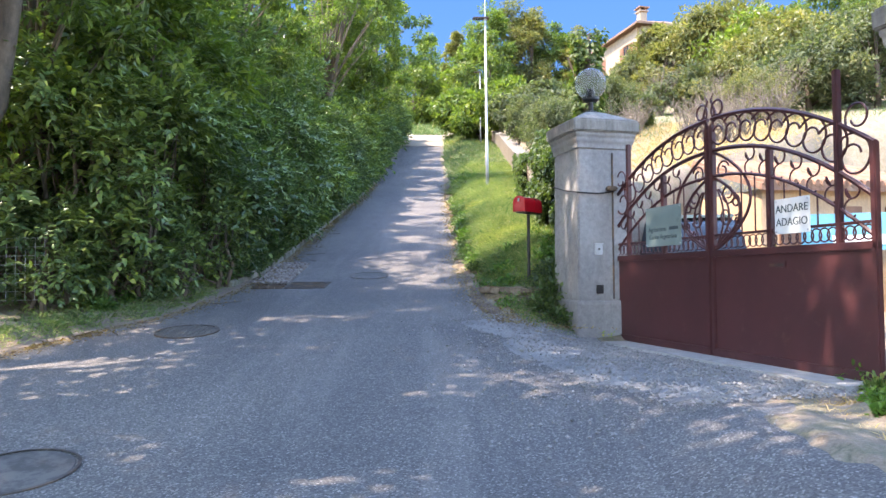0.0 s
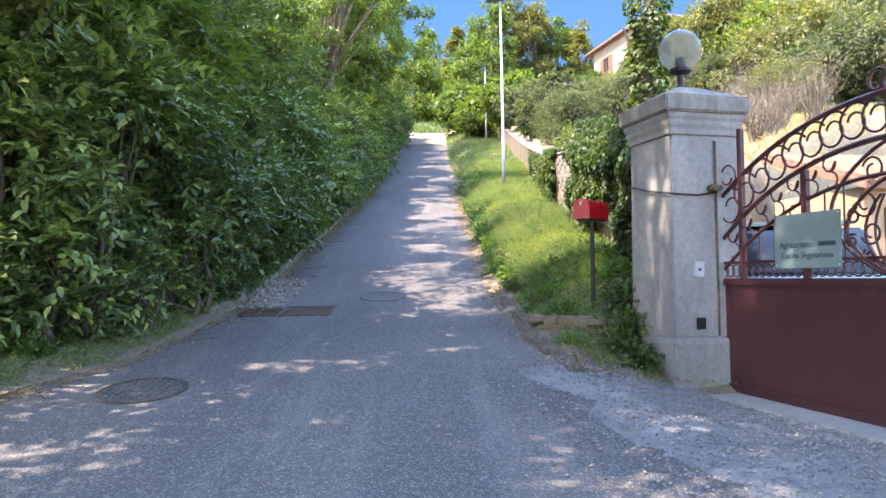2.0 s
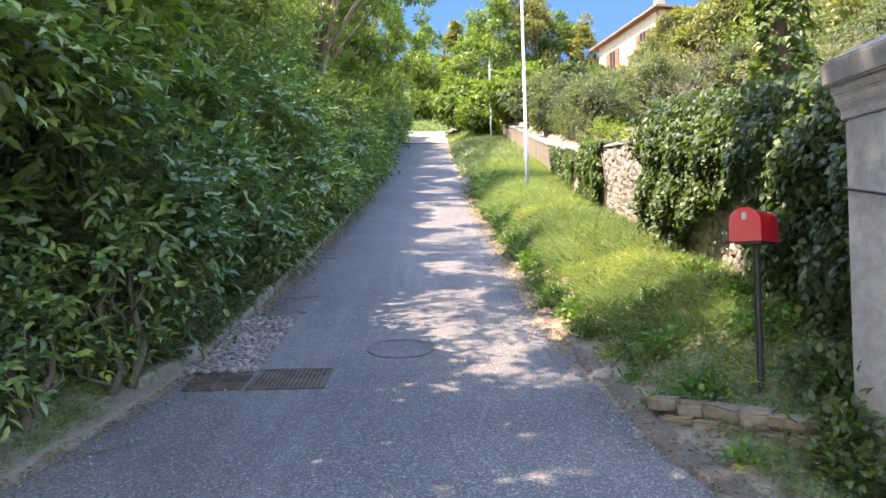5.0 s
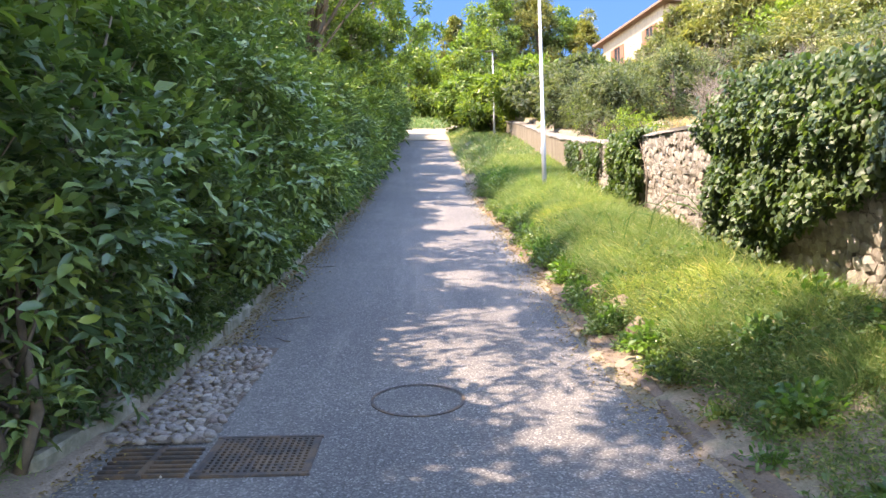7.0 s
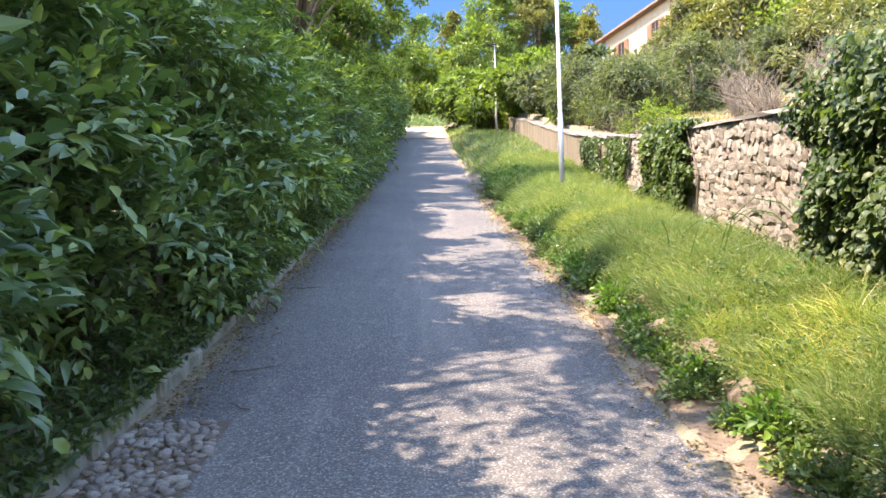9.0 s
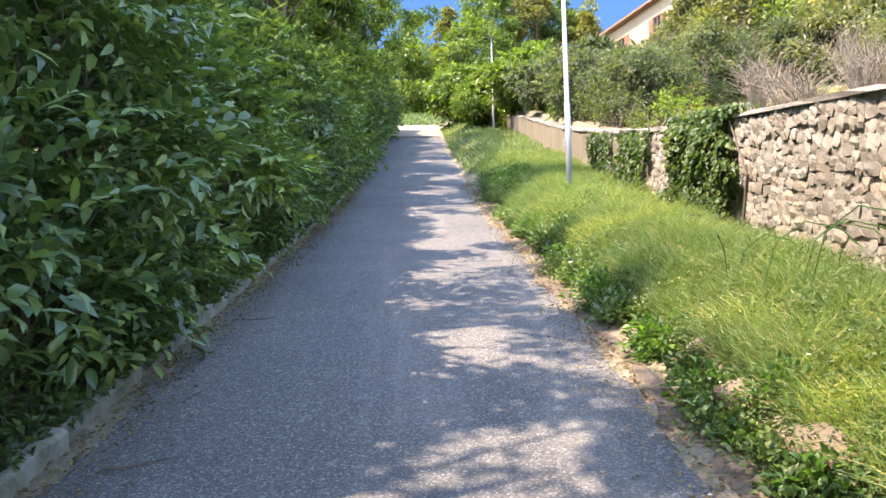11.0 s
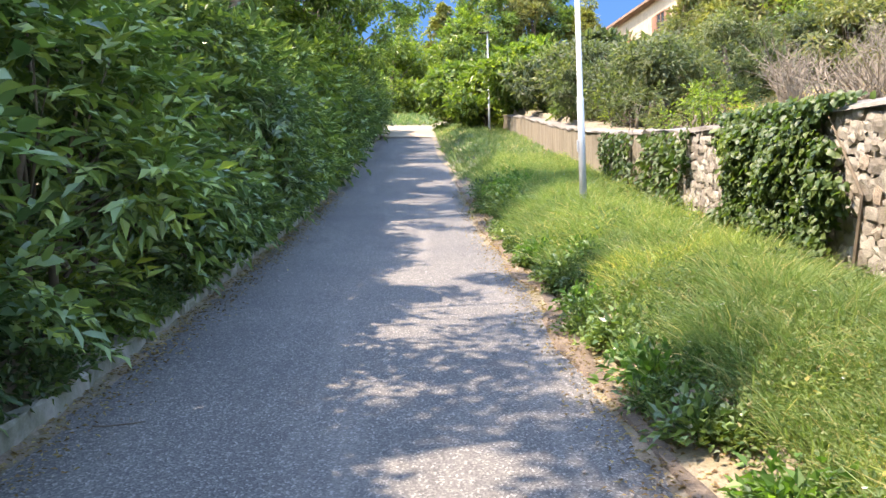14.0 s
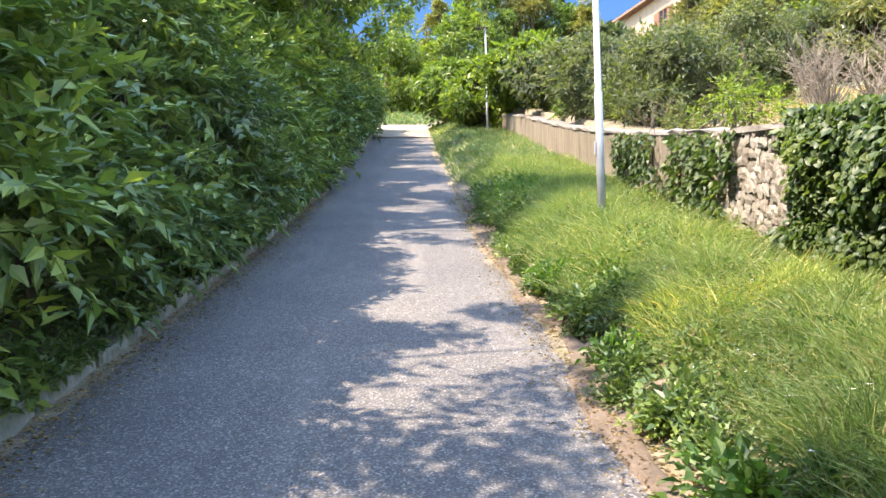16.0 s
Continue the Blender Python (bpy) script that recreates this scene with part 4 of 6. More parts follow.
for x in (-1.2, 1.2):
    for y in (-0.72, 0.72):
        bm = bmesh.new()
        lathe(bm, [(0.18, -0.09), (0.29, -0.09), (0.31, -0.05), (0.31, 0.05), (0.29, 0.09), (0.18, 0.09)], 22)
        bmesh.ops.rotate(bm, matrix=Matrix.Rotation(radians(90), 3, "X"), verts=bm.verts)
        bmesh.ops.translate(bm, vec=(x, y, 0.31), verts=bm.verts)
        part("wheel", bm, M_BLACK, car)

# ---- hedge along the kerb ----
rng0 = np.random.default_rng(11)
for i, y in enumerate(np.arange(9.2, 50, 1.35)):
    near = y < 25
    x = float(np.interp(y, LEFT_Y, LEFT_X)) - (0.55 if y < 10.5 else 0.72) + rng0.uniform(-0.12, 0.12)
    label = "dense dark green broad-leaved shrub growing over the kerb" if i % 3 else "dense green shrub with pale young shoots beside the kerb"
    tall = rng0.uniform(2.2, 3.3)
    if y < 16:
        shoots("hedge_shrub", (x, y, rise(x, y)), tall, (0.8, 1.0), 760, (0.13, 0.055), M_HEDGE, 100 + i, label, group="roadside hedge")
    elif near:
        shoots("hedge_shrub", (x, y, rise(x, y)), tall, (0.85, 1.05), 720, (0.145, 0.062), M_HEDGE, 100 + i, label, group="roadside hedge", full=False)
    else:
        shoots("hedge_shrub", (x, y, rise(x, y)), tall, (0.9, 1.1), 480, (0.21, 0.09), M_HEDGE, 100 + i, label, group="roadside hedge", full=False, per=7)

for i, (x, y, h) in enumerate([(-4.75, 9.0, 3.2), (-5.7, 8.8, 3.6), (-6.4, 10.2, 4.2)]):
    shoots("hedge_shrub", (x, y, rise(x, y)), h, (0.9, 0.9), 720, (0.135, 0.062), M_HEDGE, 160 + i, "dense sunlit shrub at the end of the hedge", group="roadside hedge")

for i, (x, y) in enumerate([(-4.6, 8.25), (-3.95, 8.9), (-3.6, 9.6), (-3.4, 10.4), (-5.3, 8.0), (-6.0, 7.8)]):
    shoots("low_shrub", (x, y, rise(x, y)), 1.1 + 0.35 * math.sin(i * 2.3), (0.5, 0.5), 260, (0.1, 0.042), M_HEDGE, 180 + i, "low leafy shrub at the foot of the hedge", 14, 0.24, 0.05, "low shrubs", per=8, reach=0.26)

# scrap of wire fence at the end of the hedge
fence = thing("wire_fence", pose(-4.9, 8.0, rise(-4.9, 8.0), 0, 0, 8), "scrap of pale green wire fence caught in the hedge", "fence")
for sx in (-0.42, 0.42):
    bm = bmesh.new()
    tube(bm, [(sx, 0, -0.2), (sx, 0, 0.85)], 0.016, 8)
    part("post", bm, M_IRON, fence)
for k in range(9):
    bm = bmesh.new()
    tube(bm, [(-0.4 + 0.1 * k, 0, 0.12), (-0.4 + 0.1 * k, 0.012 * math.sin(k), 0.5), (-0.4 + 0.1 * k, 0, 0.82)], 0.0035, 5)
    part("wire", bm, M_GALV, fence)
for k in range(8):
    bm = bmesh.new()
    tube(bm, [(-0.42, 0.004, 0.12 + 0.1 * k), (0, 0.012, 0.11 + 0.1 * k), (0.42, 0.004, 0.12 + 0.1 * k)], 0.0035, 5)
    part("wire", bm, M_GALV, fence)

# ---- trees behind the hedge; the first have high crowns, unseen, added to cast shade ----
TREES = [(-6.0, 7.6, 11.5, 2.4, 0.5), (-8.0, 4.6, 10.4, 2.2, 0.35), (-8.2, 0.2, 10.4, 2.6, 0.3), (-8.9, 2.6, 10.4, 2.4, 0.3), (-5.6, 2.6, 11.5, 2.6, 0.55), (-6.3, 5.9, 11.5, 2.6, 0.55), (-5.4, -0.4, 11.5, 2.6, 0.5), (-7.6, -6.5, 11.0, 3.0, 0.3), (-6.4, -2.0, 10.5, 2.8, 0.3), (-5.9, 4.2, 10.5, 2.2, 0.46), (-7.0, -11, 11.0, 3.2, 0.3), (4.6, -3.5, 9.5, 3.0, 0.35), (-6.6, 1.2, 10.5, 2.2, 0.34), (-9.4, 1.0, 10.5, 2.4, 0.3),
         (-6.2, 7.0, 10.4, 2.0, 0.3), (-5.7, 9.2, 7.2, 1.6, 0.2), (-5.8, 11.6, 8.7, 2.2, 0.2), (-5.6, 14.4, 8.7, 2.2, 0.15), (-5.6, 17.2, 8.7, 2.1, 0.15), (-4.8, 23.4, 8.8, 2.0, 0.46), (-5.7, 20.4, 6.6, 1.7, 0.1),
         (-5.5, 25.4, 8.7, 2.3, 0.15), (-5.4, 28.4, 8.7, 2.4, 0.15), (-5.2, 32.0, 9.0, 2.6, 0.2), (-5.0, 36.0, 9.6, 3.2, 0.2), (-4.8, 40.5, 10.5, 3.6, 0.2), (-9.0, 17, 7.5, 2.6, 0.1), (-9.5, 12.6, 8.5, 2.6, 0.1), (-9.0, 28, 9, 2.8, 0.1), (-9.0, 22.5, 8, 2.6, 0.1)]
for i, (x, y, h, r, low) in enumerate(TREES):
    lean = (4.2, 0) if h == 11.5 else (1.3, 0) if h == 8.7 else (2.4, 0) if 23 < y < 24 else (1.8, 0) if y == 7.0 else (1.8, 0) if 30 < y < 44 else (3.4, 0) if y == 4.2 else (2.2, 0) if y < 5 and -9 < x < 0 else (1.0, 0)
    near = -3 < y < 26
    woody("tree", (x, y, rise(x, y)), h, (r, r * 1.05), 8500 if h == 11.5 else 6000 if y < 6 else 9500 if near else 9000, (0.2, 0.08) if h == 11.5 or y < 6 else (0.15, 0.06) if near else (0.22, 0.09), M_TREE, 200 + i,
          "tall leafy broadleaf tree by the road, the nearest unseen and added for shade", "tree", 48 if h == 8.7 else 84 if h == 11.5 else 54, 0.4 if 6 < y < 30 else 0.52, low, 0.15 if y > 5 else 0.09, 1, "roadside trees", lean=lean)

tr0 = np.random.default_rng(262)
for i, y in enumerate(np.arange(10.6, 44, 1.75)):
    x = -4.75 - 0.45 * (i % 2)
    shoots("understory_shrub", (x, y, rise(x, y)), tr0.uniform(4.3, 5.6), (1.0, 1.2), 760 if y < 28 else 420, (0.17, 0.075) if y < 28 else (0.25, 0.11), M_TREE if i % 2 else M_HEDGE, 260 + i, "tall leafy shrub in the thicket behind the hedge", 36, 0.5, 0.08, "thicket shrubs", full=False, per=8, reach=0.5)
for i, (x, y, h) in enumerate([(-5.6, 10.6, 5.4), (-6.9, 11.0, 5.0), (-4.2, 10.2, 4.4)]):
    shoots("understory_shrub", (x, y, rise(x, y)), h, (1.0, 1.1), 800, (0.16, 0.07), M_HEDGE if i % 2 else M_TREE, 320 + i, "tall leafy shrub in the thicket behind the hedge", 36, 0.5, 0.08, "thicket shrubs", full=False, per=8, reach=0.5)

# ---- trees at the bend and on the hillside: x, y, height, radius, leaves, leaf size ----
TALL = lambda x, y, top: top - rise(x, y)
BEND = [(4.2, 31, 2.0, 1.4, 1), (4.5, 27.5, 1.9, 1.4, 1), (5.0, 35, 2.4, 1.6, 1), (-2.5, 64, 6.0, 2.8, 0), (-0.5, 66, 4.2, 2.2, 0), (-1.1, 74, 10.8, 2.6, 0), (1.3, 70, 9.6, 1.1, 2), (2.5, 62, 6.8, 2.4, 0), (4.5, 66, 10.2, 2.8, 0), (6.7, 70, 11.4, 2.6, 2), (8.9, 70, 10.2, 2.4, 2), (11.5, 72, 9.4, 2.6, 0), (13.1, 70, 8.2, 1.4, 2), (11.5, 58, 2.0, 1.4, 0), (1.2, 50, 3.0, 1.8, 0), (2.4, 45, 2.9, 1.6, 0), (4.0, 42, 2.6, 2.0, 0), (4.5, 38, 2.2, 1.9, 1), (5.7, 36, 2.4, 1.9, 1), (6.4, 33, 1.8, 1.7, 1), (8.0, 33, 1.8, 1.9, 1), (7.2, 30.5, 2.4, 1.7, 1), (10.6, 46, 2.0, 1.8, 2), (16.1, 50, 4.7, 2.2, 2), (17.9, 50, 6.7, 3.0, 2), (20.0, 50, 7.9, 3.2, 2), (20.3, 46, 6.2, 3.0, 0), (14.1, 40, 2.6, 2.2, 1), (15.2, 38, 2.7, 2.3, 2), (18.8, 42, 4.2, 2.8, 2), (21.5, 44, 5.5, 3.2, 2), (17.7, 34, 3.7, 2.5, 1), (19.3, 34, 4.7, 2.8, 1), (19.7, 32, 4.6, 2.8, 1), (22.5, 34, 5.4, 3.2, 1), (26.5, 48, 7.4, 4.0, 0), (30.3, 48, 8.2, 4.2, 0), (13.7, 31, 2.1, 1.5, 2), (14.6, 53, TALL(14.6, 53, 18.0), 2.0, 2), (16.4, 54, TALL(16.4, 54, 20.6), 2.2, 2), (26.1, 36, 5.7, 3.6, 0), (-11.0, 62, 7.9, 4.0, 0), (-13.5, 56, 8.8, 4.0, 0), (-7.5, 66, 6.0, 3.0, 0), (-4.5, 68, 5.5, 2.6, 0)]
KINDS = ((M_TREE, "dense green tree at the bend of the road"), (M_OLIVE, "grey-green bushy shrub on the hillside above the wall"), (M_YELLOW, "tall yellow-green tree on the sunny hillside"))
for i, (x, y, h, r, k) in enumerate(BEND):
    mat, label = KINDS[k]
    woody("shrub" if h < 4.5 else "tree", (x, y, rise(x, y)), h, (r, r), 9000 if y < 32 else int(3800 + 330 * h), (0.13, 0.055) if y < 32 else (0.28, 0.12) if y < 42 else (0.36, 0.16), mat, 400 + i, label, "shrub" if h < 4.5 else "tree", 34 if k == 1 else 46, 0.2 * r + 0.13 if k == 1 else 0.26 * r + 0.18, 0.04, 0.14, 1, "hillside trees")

# low bushes right behind the wall
ur = np.random.default_rng(640)
for i, y in enumerate(np.arange(23.2, 46, 1.7)):
    x = float(np.interp(y, WALL_Y, WALL_X)) + 0.95 + ur.uniform(-0.1, 0.3)
    shoots("low_bush", (x, y, rise(x, y)), ur.uniform(0.35, 0.75), (0.5, 0.9), 190 if y < 30 else 130, (0.08, 0.036) if y < 30 else (0.13, 0.06), M_OLIVE if i % 3 else M_TREE, 640 + i, "low grey-green bush behind the wall's coping", 12, 0.24, 0.0, "wall bushes", full=False, per=7, reach=0.25)

# bare scrub on the hillside
M_TWIG = stained_material("grey_twigs", (0.17, 0.14, 0.105), (0.1, 0.08, 0.06))
for i, (x, y, h) in enumerate([(13.2, 33, 2.4), (14.8, 31.5, 2.8), (12.0, 31, 2.0), (9.4, 42, 3.2), (16.0, 33.5, 2.6), (10.8, 28, 1.6), (8.6, 21.5, 1.4), (10.2, 24.0, 1.8), (7.4, 19.6, 1.1), (12.0, 25.5, 2.2), (12.2, 40, 3.4), (5.2, 21.6, 0.7), (6.1, 23.8, 1.0), (6.8, 26.4, 1.3), (7.8, 28.6, 1.7), (9.0, 26.0, 1.6)]):
    tr = np.random.default_rng(700 + i)
    root = thing("bare_bush", pose(x, y, rise(x, y)), "leafless grey twiggy bush on the dry slope", "bush", "bare bushes")
    bm = bmesh.new()
    for k in range(42):
        a, sp = tr.uniform(0, 6.28), tr.uniform(0.2, 1.0)
        tip = Vector((math.cos(a) * h * 0.55 * sp, math.sin(a) * h * 0.55 * sp, h * tr.uniform(0.5, 1.0)))
        mid = tip * 0.5 + Vector(tr.normal(size=3) * 0.12)
        tube(bm, [(tr.normal() * 0.1, tr.normal() * 0.1, -0.1), mid, tip], [0.018, 0.01, 0.003], 4)
        for q in range(3):
            b = mid.lerp(tip, tr.uniform(0, 0.8))
            tube(bm, [b, b + Vector((tr.normal() * 0.3, tr.normal() * 0.3, tr.uniform(0.1, 0.5)))], [0.009, 0.003], 3)
    tagged(part("branch_tangle", bm, M_TWIG, root), kind="stuff")


# ---- ivy on the wall ----
def wall_at(y):
    return float(np.interp(y, WALL_Y, WALL_X)), float(np.interp(y, WALL_Y, WALL_TOP))


def ivy(y0, y1, bottom, over, count, seed, label, bare=None, thick=0.22, size=0.1):
    r = np.random.default_rng(seed)
    y = r.uniform(y0 - 0.15, y1 + 0.15, count)
    wx, top = np.interp(y, WALL_Y, WALL_X), np.interp(y, WALL_Y, WALL_TOP)
    foot = ground_z(wx - 0.15, y)
    lowest = foot + bottom * (top - foot) + 0.18 * np.sin(y * 5.1) + 0.1 * np.sin(y * 13)
    z = lowest + (top + over - lowest) * r.uniform(0, 1, count) ** 0.85
    edge = np.minimum(y - y0, y1 - y) + 0.18 * np.sin(z * 7) + 0.1 * np.sin(z * 17)
    keep = edge > 0
    if bare:
        keep &= ~((y > bare[0]) & (y < bare[1]) & (z < bare[2] + (y - bare[0]) * bare[3] + 0.08 * np.sin(y * 21)))
    y, z, wx, top = y[keep], z[keep], wx[keep], top[keep]
    n = len(y)
    swell = thick * (0.45 + 0.55 * np.abs(np.sin(y * 3.3 + z * 2.1) * np.cos(z * 4.3 - y)))
    x = wx - 0.05 - swell * r.uniform(0.15, 1, n) + np.clip(z - top + 0.1, 0, 1) * r.uniform(0, 1.3, n)
    at = np.stack([x, y, z], 1)
    way = np.stack([-0.5 + r.normal(size=n) * 0.4, r.normal(size=n) * 0.8, -0.75 + r.normal(size=n) * 0.45], 1)
    face = np.stack([-1 + r.normal(size=n) * 0.35, r.normal(size=n) * 0.4, 0.55 + r.normal(size=n) * 0.35], 1)
    root = thing("ivy", pose(0, 0, 0), label, "ivy")
    part_of("foliage", leaves("foliage", at, way, face, size, size * 0.85, M_IVY, r, full=size < 0.15 and y1 < 20), root)
    bm = bmesh.new()
    for k in range(int((y1 - y0) * 2.5)):
        yy = r.uniform(y0, y1)
        xx, tt = wall_at(yy)
        zz = rise(xx - 0.15, yy)
        tube(bm, [(xx - 0.05, yy, zz - 0.05), (xx - 0.06, yy + r.normal() * 0.15, zz + (tt - zz) * 0.5), (xx - 0.05, yy + r.normal() * 0.3, tt)], [0.016, 0.012, 0.006], 5)
    tagged(part("stem_tangle", bm, M_BARK, root), kind="stuff")


ivy(9.0, 14.1, 0.0, 0.5, 27000, 31, "thick glossy ivy hanging over the stone wall", bare=(10.9, 12.75, 3.0, -0.2), thick=0.34, size=0.072)
ivy(17.1, 19.0, 0.0, 0.12, 8500, 32, "patch of climbing creeper covering the stone wall", thick=0.22, size=0.07)
ivy(20.3, 22.4, 0.05, 0.02, 900, 33, "thin yellow-green creeper on the stone wall", thick=0.1, size=0.1)
ivy(22.9, 25.5, 0.1, 0.02, 800, 34, "thin yellow-green creeper on the stone wall", thick=0.1, size=0.1)

# ivy-clad dead trunk beside the wall
r = np.random.default_rng(35)
root = thing("dead_tree", pose(2.35, 11.4, 1.9), "dead tree wrapped in ivy beside the wall", "tree")
bm = bmesh.new()
tube(bm, [(0, 0, -0.3), (0.02, 0, 1.5), (-0.02, 0.03, 2.7), (0.03, 0, 3.55)], [0.11, 0.09, 0.07, 0.03], 8)
tube(bm, [(0, 0, 2.3), (-0.15, 0.1, 2.8), (-0.3, 0.1, 3.2)], [0.04, 0.03, 0.01], 6)
part("stem", bm, M_BARK, root)
n = 2600
z = r.uniform(0.6, 3.6, n)
a = r.uniform(0, 6.283, n)
q = (0.12 + 0.13 * np.abs(np.sin(z * 4.1 + a))) * r.uniform(0.6, 1.2, n)
at = np.stack([q * np.cos(a), q * np.sin(a), z], 1)
out = np.stack([np.cos(a), np.sin(a), r.normal(size=n) * 0.3 - 0.6], 1)
part_of("ivy", leaves("ivy", at, out + r.normal(size=(n, 3)) * 0.4, np.stack([np.cos(a), np.sin(a), a * 0 + 0.5], 1), 0.09, 0.075, M_IVY, r), root)


# ---- grass and weeds on the verge ----
def verge_points(r, count, y0, y1, lo=0.0, hi=1.0):
    y = r.uniform(y0, y1, count)
    rx, wx = np.interp(y, RIGHT_Y, RIGHT_X), np.interp(y, WALL_Y, WALL_X)
    x = rx + 0.1 + (wx - rx - 0.1) * r.uniform(lo, hi, count)
    return x, y


def grass(name, x, y, length, width, mat, r, label, tuft=0.5):
    n = len(x)
    length = length * (0.5 + 0.5 * smooth((y - 10.3) / 1.8)) * r.uniform(0.6, 1.3, n)
    length = length * (0.85 + 0.12 * np.sin(x * 2.3 + y * 0.9) * np.sin(y * 1.9 - x) + 0.24 * np.sin(x * 7.1 + 2 * np.sin(y * 3.3)) * np.sin(y * 6.3 + x * 2.0))
    patch = 0.55 + 0.45 * np.sin(x * 3.1 + np.sin(y * 1.7) * 2) * np.cos(y * 2.3 + x)
    keep = r.uniform(0, 1, n) < 0.35 + 0.65 * patch
    x, y, length = x[keep], y[keep], length[keep]
    n = len(x)
    at = np.stack([x, y, ground_z(x, y) - 0.02], 1)
    way = np.stack([r.normal(size=n) * tuft, r.normal(size=n) * tuft, np.ones(n)], 1)
    face = np.stack([r.normal(size=n), r.normal(size=n), np.full(n, 0.2)], 1)
    way = unit(way)
    side = unit(np.cross(way, face)) * (width * r.uniform(0.6, 1.3, n) * 0.5)[:, None]
    ln = length[:, None]
    bow = unit(np.stack([way[:, 0] + r.normal(size=n) * 0.2, way[:, 1] + r.normal(size=n) * 0.2, np.zeros(n)], 1)) * ln * r.uniform(0.1, 0.55, n)[:, None]
    mid, tip = at + way * ln * 0.6 + bow * 0.25, at + way * ln + bow - np.array([0, 0, 1.0]) * ln * r.uniform(0, 0.35, n)[:, None]
    v = np.stack([at - side, at + side, mid + side * 0.85, mid - side * 0.85, tip], 1)
    tri = np.array([[0, 1, 2], [0, 2, 3], [3, 2, 4]])
    me = array_mesh(name, v.reshape(-1, 3), ((np.arange(n) * 5)[:, None, None] + tri[None]).reshape(-1, 3), mat, True)
    return tagged(new(name, me), label, "grass", kind="stuff")


r = np.random.default_rng(51)
x, y = verge_points(r, 150000, 10.5, 19.5, 0.22)
grass("verge_grass", x, y, 0.32, 0.0055, M_GRASS, r, "long sunlit meadow grass on the verge", 0.42)
x, y = verge_points(r, 65000, 19.5, 30, 0.1)
grass("verge_grass", x, y, 0.36, 0.0075, M_GRASS, r, "long sunlit meadow grass on the verge")
x, y = verge_points(r, 20000, 30, 52, 0.0)
grass("verge_grass", x, y, 0.28, 0.02, M_GRASS, r, "long meadow grass beside the road")
M_STRAW = leaf_material("straw", (0.25, 0.19, 0.09), (0.36, 0.29, 0.15), (0.45, 0.38, 0.26), None, 0.7, lit=(1.3, 1.15, 0.8))
x, y = verge_points(r, 30000, 8.1, 11.0, 0.12)
grass("verge_grass", x, y, 0.16, 0.005, M_GRASS, r, "short shaded grass at the pillar", 0.8)
y = r.uniform(5.2, 10.8, 34000)
x = np.interp(y, LEFT_Y, LEFT_X) - 0.04 - np.abs(r.normal(size=34000)) * 0.5
grass("hedge_foot_grass", x, y, 0.2, 0.007, M_GRASS, r, "short grass and weeds at the foot of the hedge", 0.9)
x, y = r.uniform(4, 22, 14000), r.uniform(26, 46, 14000)
ok = x > np.interp(y, WALL_Y, WALL_X) + 0.5
xs, ys_ = r.uniform(3, 16, 26000), r.uniform(14, 34, 26000)
dry = xs > np.maximum(np.interp(ys_, WALL_Y, WALL_X) + 0.6, 0.45 * (ys_ - 12.4) - 1.0)
grass("slope_straw", xs[dry], ys_[dry], 0.3, 0.012, M_STRAW, r, "dry straw-coloured grass on the slope above the wall", 0.8)
grass("hillside_grass", x[ok], y[ok], 0.25, 0.02, M_GRASS, r, "rough grass on the slope above the wall")
x, y = r.uniform(-8, 3.5, 12000), r.uniform(54.5, 64, 12000)
grass("far_grass", x, y, 0.5, 0.05, M_GRASS, r, "sunny grass at the bend of the road")

# low leafy cover that creeps over the kerb
n = 22000
y = r.uniform(10.8, 32, n)
lx = np.interp(y, LEFT_Y, LEFT_X)
x = lx - 0.03 - np.abs(r.normal(size=n)) * 0.2
clump = 0.5 + 0.5 * np.sin(y * 2.7 + np.sin(y * 6.1)) * np.sin(y * 1.3)
over = r.uniform(0, 1, n) < np.where(x > lx - 0.2, clump * 0.9, 1.0)
x, y, lx, n = x[over], y[over], lx[over], int(over.sum())
at = np.stack([x, y, np.maximum(ground_z(x, y) + 0.03, road_z(y) + 0.1) + r.uniform(0.0, 0.3, n) * np.clip((lx - x) * 3, 0.15, 1)], 1)
way = r.normal(size=(n, 3)) + np.array([0.5, -0.2, 0.1])
face = r.normal(size=(n, 3)) * 0.5 + np.array([0, 0, 1.0])
tagged(new("ground_cover", leaves("ground_cover", at, way, face, 0.07, 0.04, M_IVY, r)), "low leafy plants creeping along the kerb", "ground cover", kind="stuff")


# broad-leaved herbs among the grass
M_HERB = leaf_material("meadow_herb", (0.075, 0.13, 0.045), (0.13, 0.19, 0.065), (0.2, 0.245, 0.09), (0.3, 0.25, 0.12), 0.6, lit=(1.25, 1.35, 0.7))
for n, y0, y1, size, tall in ((50000, 10.8, 19.5, 0.036, 0.24), (22000, 19.5, 30, 0.05, 0.28), (9000, 8.2, 11.0, 0.035, 0.12)):
    x, y = verge_points(r, n, y0, y1, 0.1)
    hump = 0.5 + 0.5 * np.sin(x * 4.3 + 1.3 * np.sin(y * 2.9)) * np.cos(y * 3.1 - x * 1.7)
    at = np.stack([x, y, ground_z(x, y) + r.uniform(0.02, 1, n) * tall * (0.6 + 0.4 * hump)], 1)
    way = r.normal(size=(n, 3)) * np.array([1, 1, 0.5]) + np.array([0, 0, 0.25])
    face = r.normal(size=(n, 3)) * 0.85 + np.array([0, 0, 1.0])
    tagged(new("meadow_herbs", leaves("meadow_herbs", at, way, face, size, size * 0.5, M_HERB, r)), "low leafy herbs among the verge grass", "herbs", kind="stuff")
M_PETAL, _, pp = material("white_petal", 0.6)
